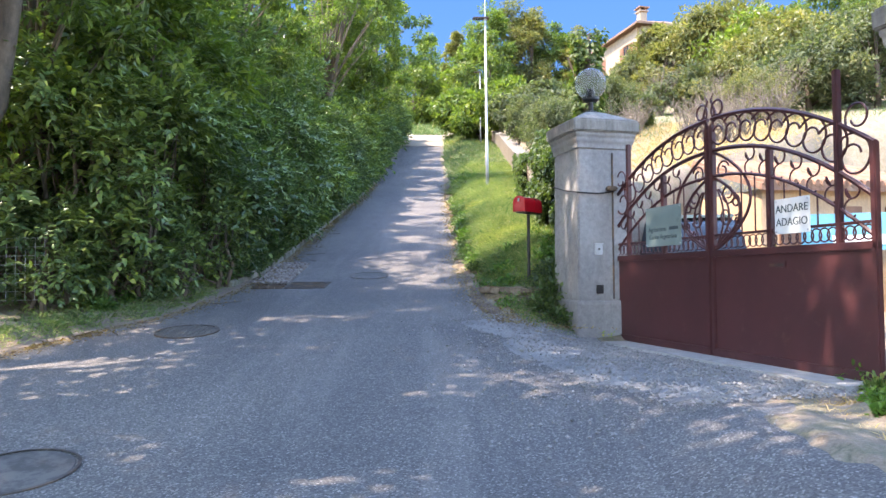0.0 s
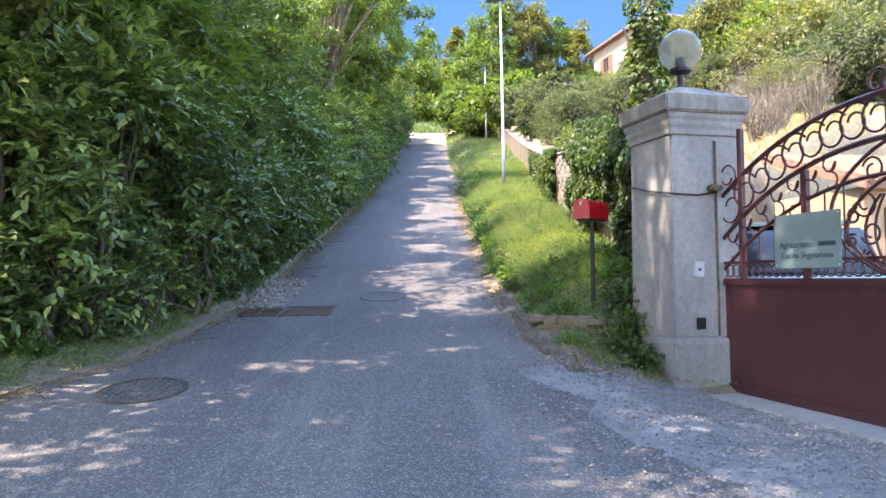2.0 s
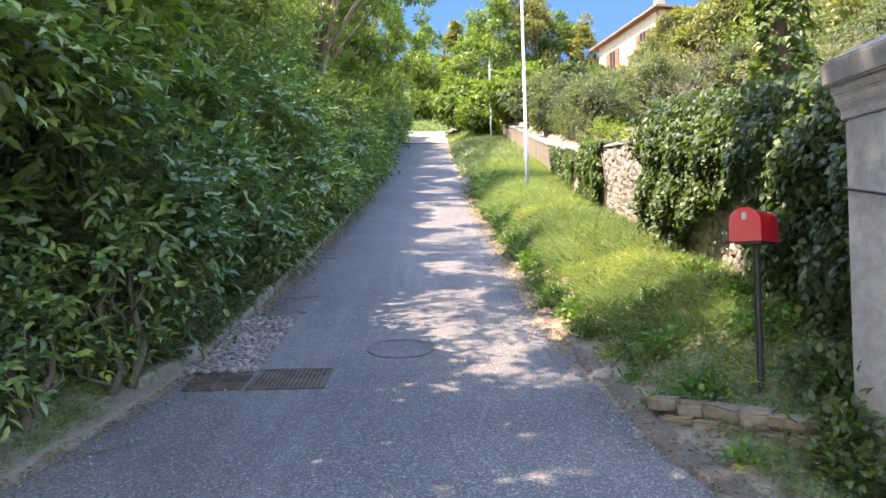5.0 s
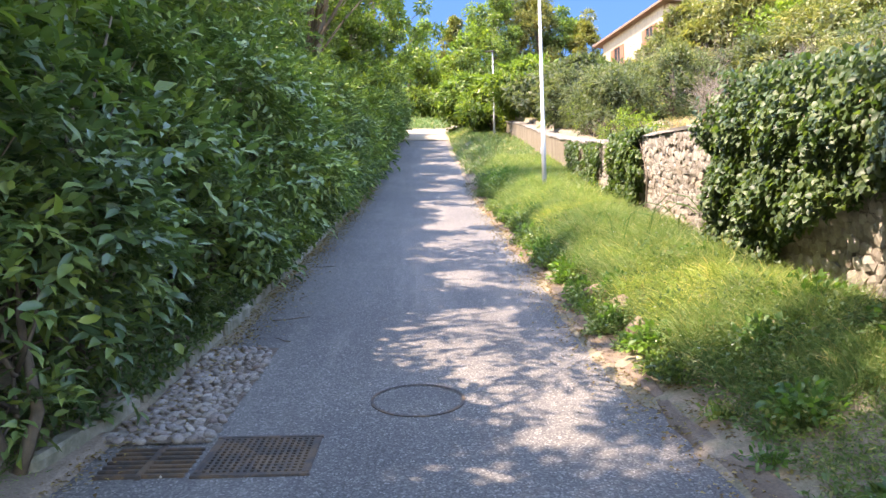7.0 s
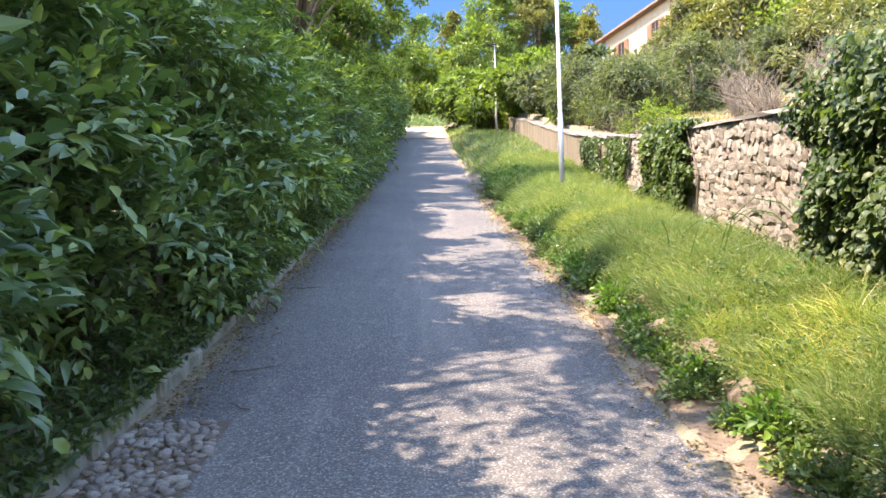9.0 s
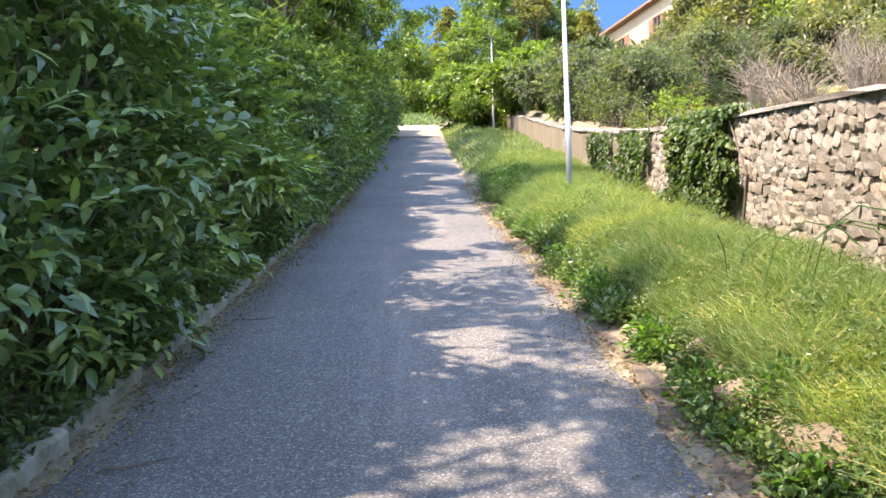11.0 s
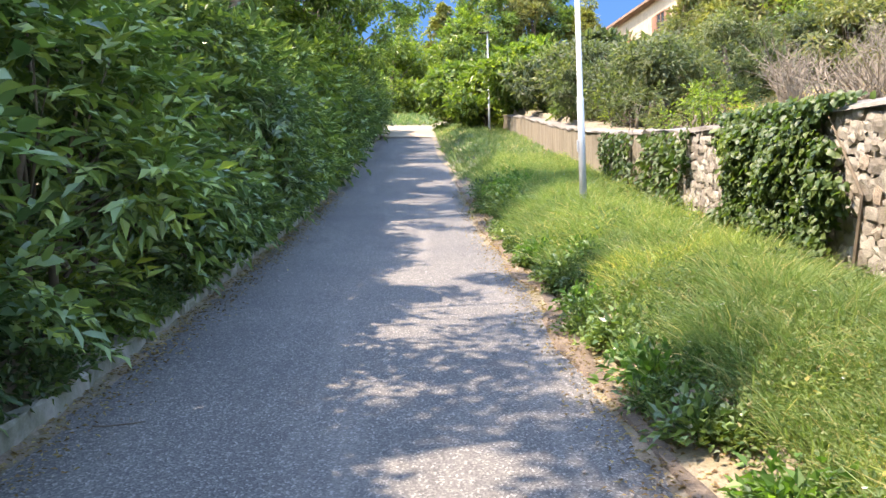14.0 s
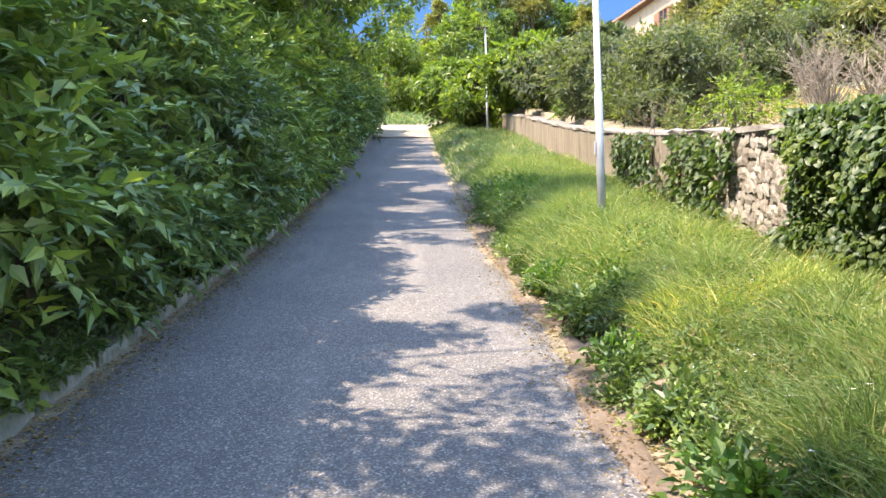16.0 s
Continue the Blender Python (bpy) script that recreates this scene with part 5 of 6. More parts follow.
pp.inputs["Base Color"].default_value = (0.75, 0.74, 0.68, 1)
n = 260
x, y = verge_points(r, n, 11, 27, 0.15)
at = np.repeat(np.stack([x, y, ground_z(x, y) + r.uniform(0.16, 0.3, n)], 1), 5, 0)
a5 = np.tile(np.arange(5) * 1.2566, n)
way = np.stack([np.cos(a5), np.sin(a5), np.full(5 * n, 0.25)], 1)
tagged(new("small_flowers", leaves("small_flowers", at, way, np.tile([0, 0, 1.0], (5 * n, 1)), 0.013, 0.009, M_PETAL, r)), "tiny white flowers among the verge grass", "flowers", kind="stuff")


def weed(x, y, s, seed, mat, label, count=260, leaf=0.07):
    r = np.random.default_rng(seed)
    root = thing("weed", pose(x, y, rise(x, y)), label, "weed", "verge weeds")
    d = unit(r.normal(size=(count, 3)))
    d[:, 2] = np.abs(d[:, 2])
    at = d * r.uniform(0.15, 1, count)[:, None] * np.array([s, s, s * 0.85])
    part_of("foliage", leaves("foliage", at, d + r.normal(size=d.shape) * 0.5, np.array([0, 0, 1.0]) + r.normal(size=d.shape) * 0.4, leaf, leaf * 0.6, mat, r, full=y < 14), root)
    bm = bmesh.new()
    for k in range(9):
        tip = Vector(d[k]) * s * 0.8
        tube(bm, [(0, 0, -0.05), tip * 0.5 + Vector((0, 0, 0.04)), tip], [0.006, 0.005, 0.002], 4)
    tagged(part("stalk_tuft", bm, M_WEED, root), kind="stuff")


M_WEED = leaf_material("weed_leaf", (0.05, 0.11, 0.03), (0.08, 0.16, 0.04), (0.13, 0.22, 0.05), None, 0.5)
for i, (x, y, s) in enumerate([(0.55, 13.1, 0.2), (0.62, 12.2, 0.26), (0.5, 14.2, 0.24), (0.55, 15.0, 0.3), (0.48, 15.8, 0.28), (0.5, 16.5, 0.33), (0.55, 17.3, 0.3), (0.5, 18.2, 0.28), (0.55, 19.2, 0.3), (0.5, 20.3, 0.32), (0.7, 24.0, 0.5), (0.9, 25.2, 0.6), (0.6, 26.4, 0.5),
                               (1.1, 11.4, 0.25), (1.6, 11.8, 0.35), (1.75, 10.9, 0.38), (1.5, 10.1, 0.3), (1.4, 9.2, 0.22), (1.2, 8.6, 0.2), (1.36, 8.4, 0.22), (1.3, 8.8, 0.3), (1.42, 9.05, 0.3), (0.85, 9.6, 0.2), (0.9, 10.6, 0.22)]):
    weed(x, y, s, 800 + i, M_IVY if y < 9.3 else M_WEED if y < 14.6 or i % 2 else M_HEDGE, "low broad-leaved weed at the asphalt's edge" if y > 12 else "shaded leafy weed on the bank", int(300 * (s / 0.25) ** 1.3))

wr = np.random.default_rng(77)
for i in range(46):
    y = wr.uniform(8.4, 25)
    x = float(np.interp(y, RIGHT_Y, RIGHT_X)) + wr.uniform(0.16, 0.6)
    weed(x, y, wr.uniform(0.08, 0.19), 850 + i, (M_WEED, M_HERB, M_HEDGE)[i % 3], "small leafy weed at the edge of the road", 110, 0.045)
for i in range(16):
    y = wr.uniform(5.5, 10.4)
    x = float(np.interp(y, LEFT_Y, LEFT_X)) - wr.uniform(0.35, 0.8)
    weed(x, y, wr.uniform(0.12, 0.26), 910 + i, (M_WEED, M_HEDGE)[i % 2], "leafy weed at the foot of the hedge", 170, 0.06)
for i, (x, y, h) in enumerate([(7.6, 10.6, 1.6), (8.8, 11.5, 1.9), (5.3, 10.8, 0.9)]):
    woody("yard_bush", (x, y, rise(x, y)), h, (0.7, 0.7), 2600, (0.09, 0.045), M_YELLOW, 960 + i, "yellow-green garden bush in the yard behind the gate", "bush", 24, 0.25, 0.0, 0.03, 3, "yard bushes")

for i, (x, y, q) in enumerate([(3.0, 5.02, 0.2), (2.85, 4.7, 0.14), (2.6, 4.3, 0.1), (2.9, 3.9, 0.12), (2.4, 3.9, 0.08), (3.2, 3.6, 0.16)]):
    weed(x, y, q, 930 + i, (M_WEED, M_HERB)[i % 2], "small leafy weed at the foot of the gate pillar", 140, 0.05)
x, y = r.uniform(2.1, 3.6, 2600), r.uniform(2.6, 4.6, 2600)
ok = x > np.interp(y, RIGHT_Y, RIGHT_X) + 0.12
grass("corner_grass", x[ok], y[ok], 0.12, 0.005, M_STRAW, r, "sparse dry grass beside the gate pillar", 1.0)

# a broken row of dark weeds along the edge of the bank
wr = np.random.default_rng(77)
yy = 11.6
while yy < 27:
    q = wr.uniform(0.12, 0.24)
    xx = float(np.interp(yy, RIGHT_Y, RIGHT_X)) + wr.uniform(0.12, 0.4)
    weed(xx, yy, q, 1000 + int(yy * 10), M_IVY if wr.uniform() < 0.55 else M_HEDGE, "dark small-leaved weed on the bank beside the asphalt", int(420 * (q / 0.2)), 0.045)
    yy += wr.uniform(0.16, 0.5)

# taller herbs standing in the grass
for k in range(34):
    yy = wr.uniform(11.2, 21.0)
    ea, eb = float(np.interp(yy, RIGHT_Y, RIGHT_X)) + 0.5, float(np.interp(yy, WALL_Y, WALL_X)) - 0.15
    q = wr.uniform(0.14, 0.3)
    weed(wr.uniform(ea, eb), yy, q, 1300 + k, (M_WEED, M_HERB, M_HEDGE)[k % 3], "leafy green herb standing in the meadow grass", int(300 * q / 0.2), 0.05)

# long arching stalks in the meadow
ar = np.random.default_rng(66)
stalks = thing("arching_weed", pose(1.45, 15.2, rise(1.45, 15.2)), "long arching dark green weed stalks in the grass", "weed")
for k in range(12):
    bm = bmesh.new()
    a, ln = ar.uniform(0, 6.28), ar.uniform(0.35, 0.65)
    b = Vector((ar.normal() * 0.35, ar.normal() * 0.6, 0))
    d = Vector((math.cos(a), math.sin(a), 0))
    tube(bm, [b, b + d * ln * 0.15 + Vector((0, 0, ln * 0.5)), b + d * ln * 0.45 + Vector((0, 0, ln * 0.72)), b + d * ln * 0.8 + Vector((0, 0, ln * 0.62)), b + d * ln + Vector((0, 0, ln * 0.4))], [0.005, 0.0045, 0.004, 0.006, 0.002], 5)
    part("stalk", bm, M_WEED, stalks)

# fallen leaves and grit along both edges
M_LITTER = leaf_material("leaf_litter", (0.12, 0.07, 0.04), (0.2, 0.13, 0.08), (0.32, 0.24, 0.15), None, 0.8)
n = 16000
y = r.uniform(5.0, 28, n)
side = r.uniform(0, 1, n) < 0.62
x = np.where(side & (y > 7.6), np.interp(y, RIGHT_Y, RIGHT_X) + 0.08 + r.normal(size=n) * 0.16, np.interp(y, LEFT_Y, LEFT_X) + np.abs(r.normal(size=n)) * 0.16)
zz = np.maximum(ground_z(x, y), road_z(y) + 0.012)
at = np.stack([x, y, zz + 0.006], 1)
way = np.stack([r.normal(size=n), r.normal(size=n), r.normal(size=n) * 0.12], 1)
face = r.normal(size=(n, 3)) * 0.25 + np.array([0, 0, 1.0])
tagged(new("leaf_litter", leaves("leaf_litter", at, way, face, 0.035, 0.018, M_LITTER, r)), "brown fallen leaves along the road's edges", "leaf litter", kind="stuff")

# grit and twigs on the asphalt
n = 900
y = r.uniform(3.5, 24, n)
u = r.uniform(0, 1, n)
lx, rx = np.interp(y, LEFT_Y, LEFT_X), np.interp(y, RIGHT_Y, RIGHT_X)
x = np.where(r.uniform(0, 1, n) < 0.6, np.where(u < 0.5, lx + 0.06 + np.abs(r.normal(size=n)) * 0.2, rx - 0.06 - np.abs(r.normal(size=n)) * 0.2), lx + (rx - lx) * u)
ap = smooth((x - 0.6) / 1.2) * (1 - smooth((y - 7.9) / 1.3)) * smooth((y + 4) / 5)
c = np.stack([x, y, road_z(y) * (1 - ap) + 0.76 * ap + 0.006], 1)
q = r.uniform(0.004, 0.013, n)[:, None, None]
octa = np.array([[1, 0, 0], [0, 1, 0], [-1, 0, 0], [0, -1, 0], [0, 0, 0.7], [0, 0, -0.7]])
v = c[:, None] + octa[None] * q * r.uniform(0.7, 1.3, (n, 6, 1))
f = np.array([[0, 1, 4], [1, 2, 4], [2, 3, 4], [3, 0, 4], [1, 0, 5], [2, 1, 5], [3, 2, 5], [0, 3, 5]])
M_GRIT = stone_material("loose_grit", [(0.2, 0.18, 0.16), (0.34, 0.32, 0.3), (0.26, 0.22, 0.18)], 20, per="Island")
tagged(new("grit", array_mesh("grit", v.reshape(-1, 3), ((np.arange(n) * 6)[:, None, None] + f[None]).reshape(-1, 3), M_GRIT)), "loose grit scattered on the asphalt", "grit", kind="stuff")
for i, (x, y, ln, a) in enumerate([(-2.6, 13.6, 0.35, 20), (-2.5, 14.4, 0.25, 75), (-2.62, 16.2, 0.3, 10), (-2.3, 12.9, 0.2, 140), (0.32, 11.2, 0.3, 60), (0.2, 15.3, 0.22, 100), (-3.0, 9.2, 0.4, 30)]):
    bm = bmesh.new()
    d = Vector((math.cos(radians(a)), math.sin(radians(a)), 0))
    pts = []
    for u in (0, 0.35, 0.7, 1):
        p = Vector((x, y, 0)) + d * ln * u + Vector((0.02 * math.sin(9 * u + i), 0.015 * math.cos(7 * u), 0))
        pts.append((p.x - x, p.y - y, max(rise(p.x, p.y), float(road_z(p.y)) + 0.006) - float(road_z(y)) + 0.006))
    tube(bm, pts, [0.006, 0.005, 0.004, 0.002], 5)
    tw = part("twig", bm, M_BARK, None)
    tw.location = (x, y, float(road_z(y)))
    tagged(tw, "thin dry twig lying on the asphalt", "twig", "fallen twigs")

# ---- strips of bare soil beside the asphalt ----
def strip(name, y0, y1, xa, xb, mat, label, seed, lift=0.014):
    r = np.random.default_rng(seed)
    ys = axis((y0, y1, 0.2))
    n = 7
    wa, wb = [np.convolve(r.normal(size=len(ys) + 4) * 0.1, np.ones(5) / 5, "valid") for _ in "ab"]
    X = (xa(ys) + wa)[:, None] + ((xb(ys) + wb) - (xa(ys) + wa))[:, None] * np.linspace(0, 1, n)[None]
    Y = np.repeat(ys[:, None], n, 1)
    Z = np.maximum(ground_z(X, Y), road_z(Y) * 0 + ground_z(X, Y)) + lift
    Z[:, 0] -= 0.05
    Z[:, -1] -= 0.05
    ii = (np.arange(len(ys) - 1)[:, None] * n + np.arange(n - 1)[None]).ravel()
    me = array_mesh(name, np.stack([X, Y, Z], -1).reshape(-1, 3), np.stack([ii, ii + 1, ii + n + 1, ii + n], 1), mat, True)
    return tagged(new(name, me), label, "soil", kind="structure")


M_SOIL = earth_material("dusty_brown_soil", [(0.13, 0.1, 0.075), (0.21, 0.165, 0.125), (0.15, 0.12, 0.085)], 3.0)
left_edge = lambda y: np.interp(y, LEFT_Y, LEFT_X)
right_edge = lambda y: np.interp(y, RIGHT_Y, RIGHT_X)
strip("soil_strip", 3.0, 11.0, lambda y: left_edge(y) - 0.22, lambda y: left_edge(y) + 0.1, M_SOIL, "pale dusty soil between asphalt and hedge", 61, 0.022)
M_BROWN = earth_material("brown_soil", [(0.08, 0.06, 0.044), (0.125, 0.095, 0.07), (0.175, 0.138, 0.105)], 5.0)
strip("soil_bank", 8.0, 30, lambda y: right_edge(y) - 0.05, lambda y: right_edge(y) + 0.14, M_BROWN, "brown bare soil at the asphalt's edge", 62, 0.018)

strip("dirt_track", 46.0, 55.5, lambda y: 0 * y - 4.6, lambda y: 0 * y + 0.15, M_DUST, "pale dusty track where the road bends away", 63, 0.05)

# ---- kerb stones ----
kerb = thing("kerb", pose(0, 0, 0), "row of worn mossy concrete kerb stones", "kerb", kind="structure")
M_KERB = stained_material("mossy_kerb_concrete", (0.25, 0.23, 0.19), (0.085, 0.09, 0.045), 0.95, 0.9, 5.0)
kr = np.random.default_rng(71)
kerb_meshes = []
for q in range(6):
    bm = bmesh.new()
    bmesh.ops.create_grid(bm, x_segments=2, y_segments=8, size=0.5)
    bm.clear()
    box(bm, (0, 0, 0), (0.13, 1.0, 0.26))
    bmesh.ops.subdivide_edges(bm, edges=[e for e in bm.edges if abs(e.verts[0].co.y - e.verts[1].co.y) > 0.5], cuts=5)
    for v in bm.verts:
        v.co += Vector(kr.normal(size=3) * np.array([0.012, 0.006, 0.013]))
    bmesh.ops.bevel(bm, geom=[e for e in bm.edges if e.calc_face_angle(0) > 0.8], offset=0.022, segments=1, affect="EDGES")
    me = bpy.data.meshes.new("kerb_stone")
    bm.to_mesh(me)
    bm.free()
    me.materials.append(M_KERB)
    kerb_meshes.append(me)
y, q = 10.45, 0
while y < 50:
    ln = kr.uniform(0.75, 1.05)
    ym = y + ln / 2
    x = float(left_edge(ym)) - 0.1
    slope = math.degrees(math.atan((float(road_z(ym + 0.5)) - float(road_z(ym - 0.5)))))
    turn = math.degrees(math.atan2(-(float(left_edge(ym + 0.4)) - float(left_edge(ym - 0.4))), 0.8))
    k = part_of("kerb_stone", kerb_meshes[q % 6], kerb)
    k.matrix_local = pose(x + kr.normal() * 0.012, ym, float(road_z(ym)) - 0.025 + kr.normal() * 0.012, slope + kr.normal() * 0.8, kr.normal() * 2.5, turn + kr.normal() * 0.8) @ Matrix.Diagonal((1, ln - 0.015, 1, 1))
    y += ln
    q += 1


# ---- loose stones ----
def pebble_mesh(name, seed, mat, flat=0.6):
    r = np.random.default_rng(seed)
    bm = bmesh.new()
    bmesh.ops.create_icosphere(bm, subdivisions=1, radius=0.5)
    for v in bm.verts:
        v.co = v.co * float(r.uniform(0.78, 1.15))
        v.co.z *= flat
    me = bpy.data.meshes.new(name)
    bm.to_mesh(me)
    bm.free()
    me.materials.append(mat)
    me.polygons.foreach_set("use_smooth", [True] * len(me.polygons))
    return me


M_PEBBLE = stone_material("river_pebble", [(0.19, 0.165, 0.15), (0.26, 0.24, 0.22), (0.18, 0.14, 0.125), (0.32, 0.295, 0.265)], 12, 0.8)
gravel = thing("cobble_patch", pose(0, 0, 0), "patch of rounded cobbles set beside the kerb", "cobbles", kind="structure")
bm = bmesh.new()
ys = np.linspace(10.85, 12.75, 9)
lo = [bm.verts.new((float(left_edge(v)) - 0.03, v, float(road_z(v)) + 0.012)) for v in ys]
hi = [bm.verts.new((-2.36, v, float(road_z(v)) + 0.008)) for v in ys]
for k in range(8):
    bm.faces.new((lo[k], hi[k], hi[k + 1], lo[k + 1]))
part("bedding", bm, M_BROWN, gravel)
pm = [pebble_mesh("cobble", 80 + k, M_PEBBLE) for k in range(8)]
pr = np.random.default_rng(81)
spots = []
tries = 0
while len(spots) < 298 and tries < 20000:
    tries += 1
    y = pr.uniform(10.88, 12.75)
    x = pr.uniform(float(left_edge(y)) + 0.0, -2.37 - 0.12 * max(0, y - 12.3))
    if all((x - a) ** 2 + (y - b) ** 2 > 0.044 ** 2 for a, b in spots):
        spots.append((x, y))
for k, (x, y) in enumerate(spots):
    o = part_of("cobble", pm[k % 8], gravel)
    s = pr.uniform(0.042, 0.092)
    o.matrix_local = pose(x, y, float(road_z(y)) + 0.012, pr.normal() * 12, pr.normal() * 12, pr.uniform(0, 360)) @ Matrix.Diagonal((s * pr.uniform(1, 1.4), s, s, 1))

M_BOULDER = stone_material("brown_field_stone", [(0.15, 0.115, 0.08), (0.2, 0.155, 0.11), (0.13, 0.1, 0.07)], 7)
bm_ = [pebble_mesh("edge_stone", 90 + k, M_BOULDER, 0.8) for k in range(4)]
for k, (x, y, sx, sy, sz) in enumerate([(0.6, 12.55, 0.28, 0.3, 0.36), (0.66, 13.25, 0.32, 0.5, 0.34), (0.6, 13.95, 0.34, 0.42, 0.36), (0.7, 14.6, 0.3, 0.36, 0.28), (0.6, 16.1, 0.2, 0.4, 0.16), (0.62, 17.6, 0.22, 0.36, 0.16), (0.6, 18.9, 0.2, 0.3, 0.15)]):
    o = new("edge_stone", bm_[k % 4])
    o.matrix_world = pose(x, y, rise(x, y) + sz * 0.08, 6, -8, 25 * k) @ Matrix.Diagonal((sx, sy, sz, 1))
    tagged(o, "rough brown field stone at the edge of the verge", "stone", "verge stones")

ledge = thing("stone_ledge", pose(0, 0, 0), "low crumbling ledge of flat stones under the mailbox", "ledge")
for row in range(3):
    for k in range(5):
        u = (k + 0.5 * (row % 2)) / 5
        x, y = 0.62 + 0.6 * u, 9.62 - 0.85 * u
        bm = bmesh.new()
        box(bm, (0, 0, 0), (0.22 + 0.03 * math.sin(k * 3 + row), 0.16, 0.085), 0.018)
        for v in bm.verts:
            v.co += Vector(pr.normal(size=3) * 0.006)
        o = part("ledge_stone", bm, M_BOULDER, ledge)
        o.matrix_local = pose(x, y, float(road_z(9.4)) - 0.05 + row * 0.095, pr.normal() * 3, pr.normal() * 3, -52 + pr.normal() * 6)

# ---- the stone wall: mortar core, coping, stones ----
core = bmesh.new()
ys = axis((8.95, 50, 0.5))
rings = []
for y in ys:
    x, top = wall_at(y)
    g = rise(x - 0.2, y) - 0.4
    rings.append([core.verts.new(v) for v in ((x, y, g), (x, y, top - 0.02), (x + 0.42, y, top - 0.02), (x + 0.42, y, g))])
for a, b in zip(rings, rings[1:]):
    for k in range(3):
        core.faces.new((a[k], b[k], b[k + 1], a[k + 1]))
core.faces.new(rings[0])
core.faces.new(rings[-1][::-1])
wall = part("wall_east", core, M_MORTAR, None)
tagged(wall, "old limestone rubble wall holding up the hillside", "wall", kind="structure")
cop = bmesh.new()
rings = []
cr = np.random.default_rng(95)
for y in axis((13.8, 50, 0.35)):
    x, top = wall_at(y)
    j = cr.normal(size=4) * 0.012
    rings.append([cop.verts.new(v) for v in ((x - 0.05 + j[0], y, top - 0.02), (x - 0.04 + j[1], y, top + 0.02 + j[2]), (x + 0.2, y, top + 0.05 + j[3]), (x + 0.46, y, top + 0.03), (x + 0.46, y, top - 0.02))])
for a, b in zip(rings, rings[1:]):
    for k in range(5):
        cop.faces.new((a[k], b[k], b[(k + 1) % 5], a[(k + 1) % 5]))
cop.faces.new(rings[0])
cop.faces.new(rings[-1][::-1])
M_COPING = stained_material("old_coping", (0.19, 0.172, 0.148), (0.11, 0.095, 0.078), 0.95, 0.9)
part("coping", cop, M_COPING, wall, "weathered rounded mortar coping")
face = bmesh.new()
rings = []
for y in axis((21.6, 50, 0.5)):
    x, top = wall_at(y)
    g = rise(x - 0.2, y) - 0.3
    rings.append([face.verts.new(v) for v in ((x - 0.035 + cr.normal() * 0.01, y, g), (x - 0.03 + cr.normal() * 0.012, y, (g + top) / 2), (x - 0.03, y, top - 0.03), (x + 0.1, y, top - 0.03))])
for a, b in zip(rings, rings[1:]):
    for k in range(3):
        face.faces.new((a[k], b[k], b[k + 1], a[k + 1]))
M_STREAK = stained_material("streaked_old_render", (0.23, 0.195, 0.145), (0.085, 0.068, 0.05), 0.95, 0.06)
part("render_face", face, M_STREAK, wall, "brown render with dark streaks running down")


def rubble(seed, w, h, d):
    """Verts and faces of one rough stone with a bulging front, facing -x."""
    r = np.random.default_rng(seed)
    v, f = [], []
    for i, b in enumerate((-0.5, -0.17, 0.17, 0.5)):
        for j, a in enumerate((-0.5, 0.0, 0.5)):
            rim = 1 if i in (0, 3) or j in (0, 2) else 0
            corner = i in (0, 3) and j in (0, 2)
            s = 0.9 if corner else 1.05
            v.append((-d * (0.72 if rim else 1.0) * r.uniform(0.7, 1.2), b * w * s + r.normal() * w * 0.05, a * h * s + r.normal() * h * 0.06))
    for i in range(3):
        for j in range(2):
            k = i * 3 + j
            f.append((k, k + 1, k + 4, k + 3))
    loop = [0, 3, 6, 9, 10, 11, 8, 5, 2, 1]
    n = len(v)
    for k in loop:
        v.append((0.05, v[k][1] * 0.96, v[k][2] * 0.96))
    for q in range(len(loop)):
        q2 = (q + 1) % len(loop)
        f.append((loop[q], loop[q2], n + q2, n + q))
    return v, f


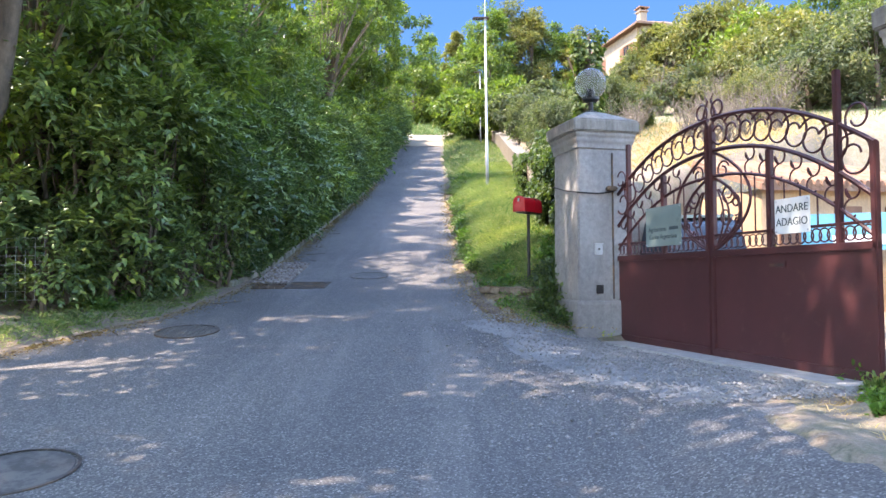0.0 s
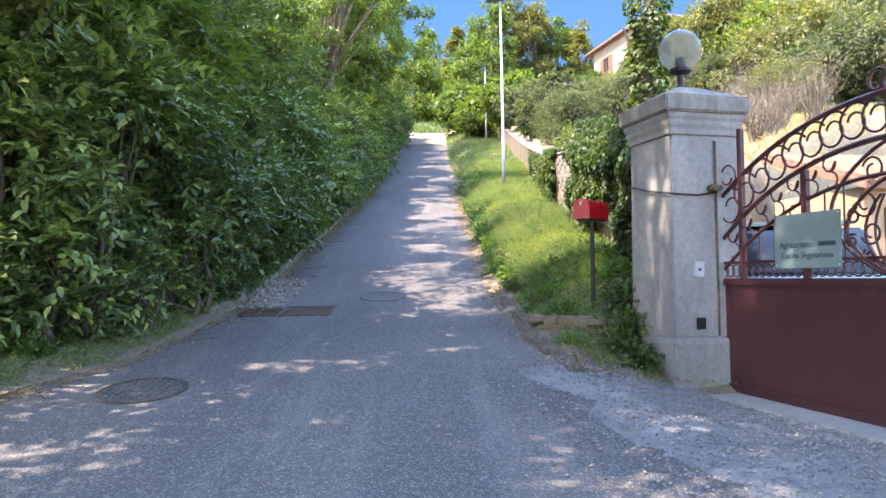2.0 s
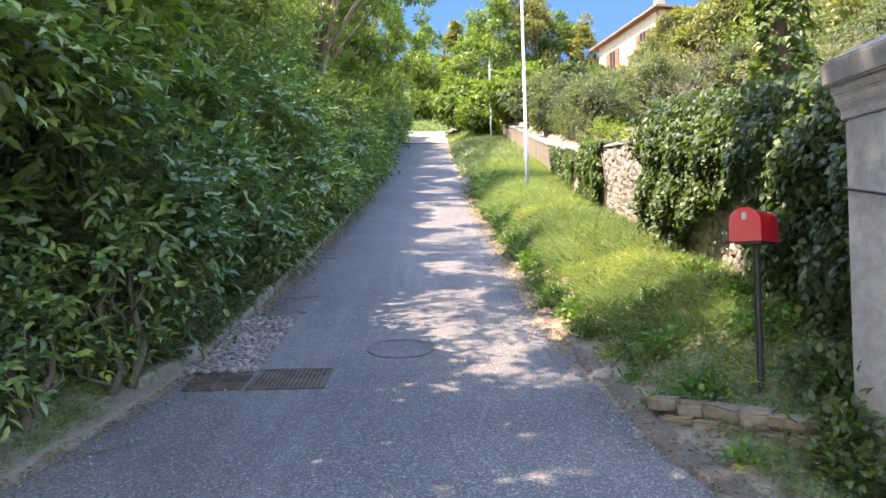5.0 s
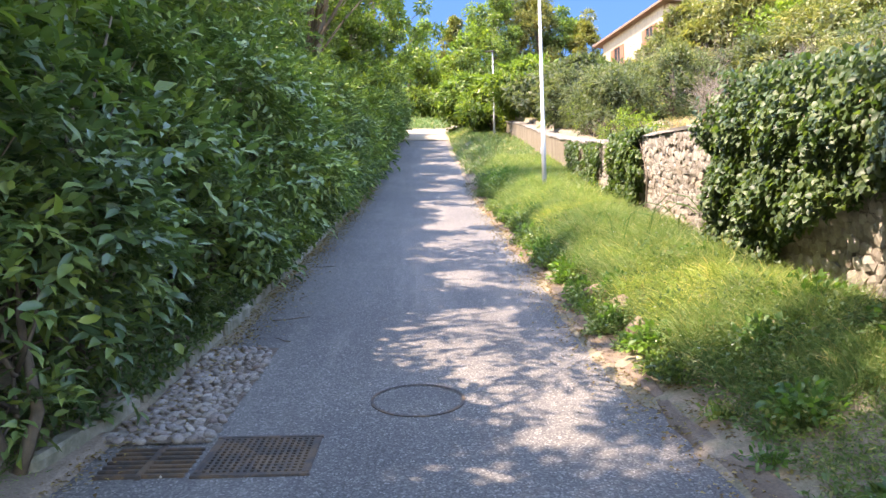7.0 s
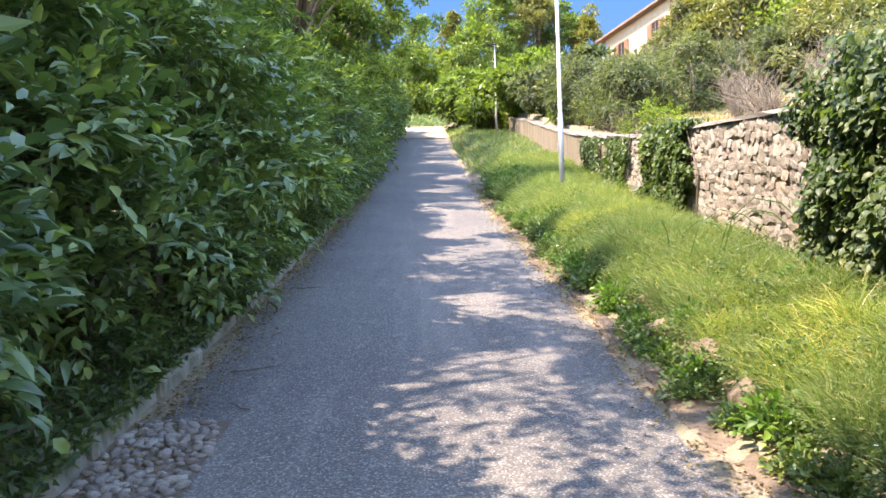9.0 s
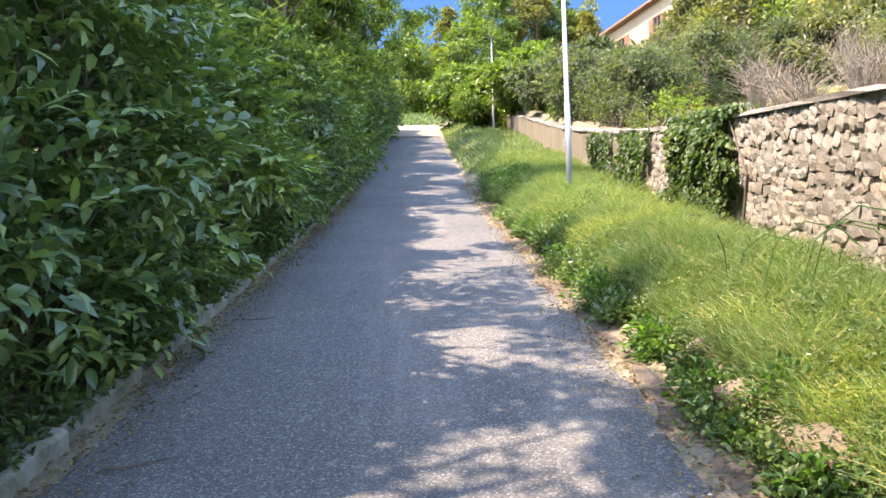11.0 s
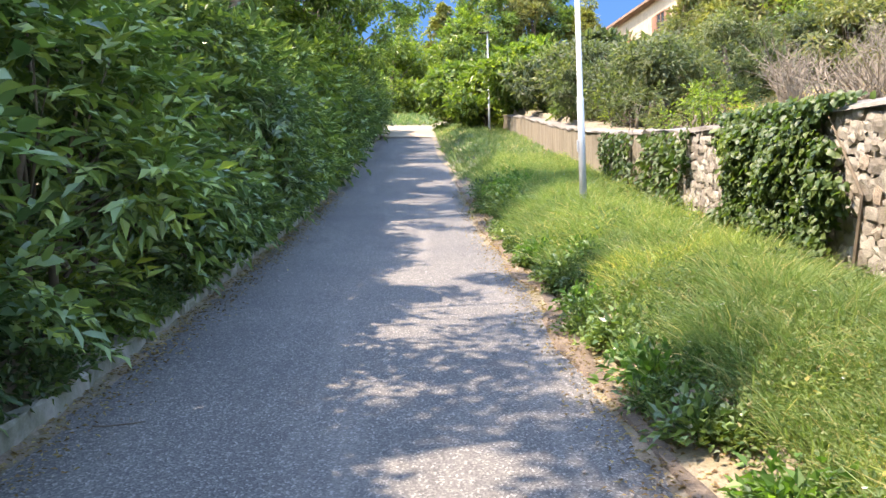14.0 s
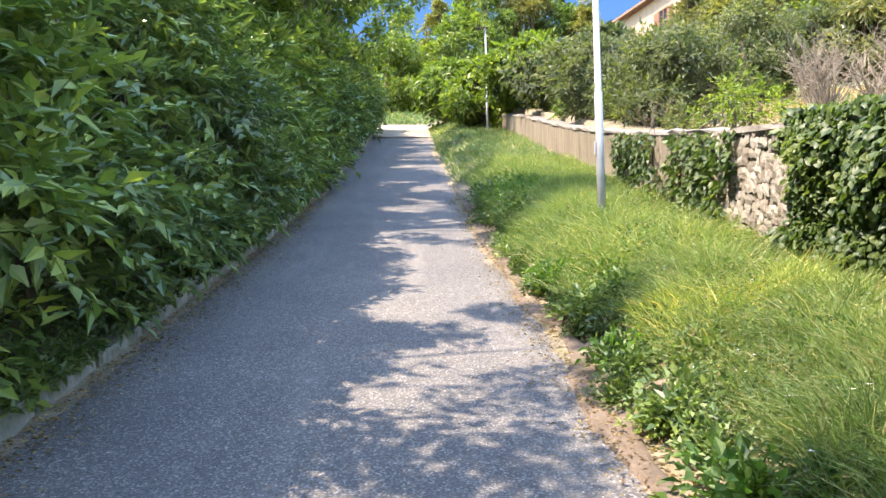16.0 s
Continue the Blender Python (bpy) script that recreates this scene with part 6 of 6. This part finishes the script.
stone_meshes = []
for k in range(14):
    v, f = rubble(900 + k, 1, 1, 0.032)
    stone_meshes.append(mesh_from("wall_stone", v, f, M_STONE))
sr = np.random.default_rng(97)
joined_v, joined_f, single = [], [], 0
for row in range(27):
    y = 9.0 + sr.uniform(0, 0.2)
    while y < 22:
        w = sr.uniform(0.075, 0.18)
        ym = y + w / 2
        x, top = wall_at(ym)
        g = rise(x - 0.15, ym) - 0.08
        h = 0.084
        z = g + h * (row + 0.5) + 0.03 * math.sin(ym * 2.1 + row * 1.3) + sr.normal() * 0.018
        slope = math.degrees(math.atan(0.19))
        if z < top - 0.02 and not (9.0 < ym < 10.4) and not (17.5 < ym < 18.6):
            hh = min(h, 2 * (top - z)) * sr.uniform(0.9, 1.35)
            m = pose(x - 0.004, ym, z, slope + sr.normal() * 12, sr.normal() * 3, sr.normal() * 4)
            if 13.8 < ym < 17.0 and single < 300:
                o = part_of("wall_stone", stone_meshes[int(sr.integers(14))], wall)
                o.matrix_local = m @ Matrix.Diagonal((sr.uniform(0.7, 1.3), w * 0.97, hh * 0.98, 1))
                single += 1
            else:
                v, f = rubble(int(sr.integers(1 << 30)), w * 0.97, hh * 0.98, 0.032 * sr.uniform(0.7, 1.3))
                b = len(joined_v)
                joined_v += [tuple(m @ Vector(q)) for q in v]
                joined_f += [tuple(b + q for q in t) for t in f]
        y += w
rest = part_of("wall_stones", mesh_from("wall_stones", joined_v, joined_f, M_STONE_J), wall)
tagged(rest, kind="stuff")

# terrace wall of pale stones above the yard
tv, tf = [], []
for row in range(9):
    s = sr.uniform(0, 0.2)
    while s < 13:
        w = sr.uniform(0.18, 0.4)
        x, y = 4.2 + 0.61 * s, 12.2 + 0.79 * s
        m = pose(x, y, rise(x, y - 0.3) + 0.15 * row, sr.normal() * 4, 0, 128)
        v, f = rubble(int(sr.integers(1 << 30)), w, 0.17, 0.1)
        b = len(tv)
        tv += [tuple(m @ Vector(q)) for q in v]
        tf += [tuple(b + q for q in t) for t in f]
        s += w
terrace = thing("wall_terrace", pose(0, 0, 0), "pale rubble terrace wall above the yard", "wall", kind="structure")
tagged(part_of("terrace_stones", mesh_from("terrace_stones", tv, tf, M_STONE_J, True), terrace), kind="stuff")
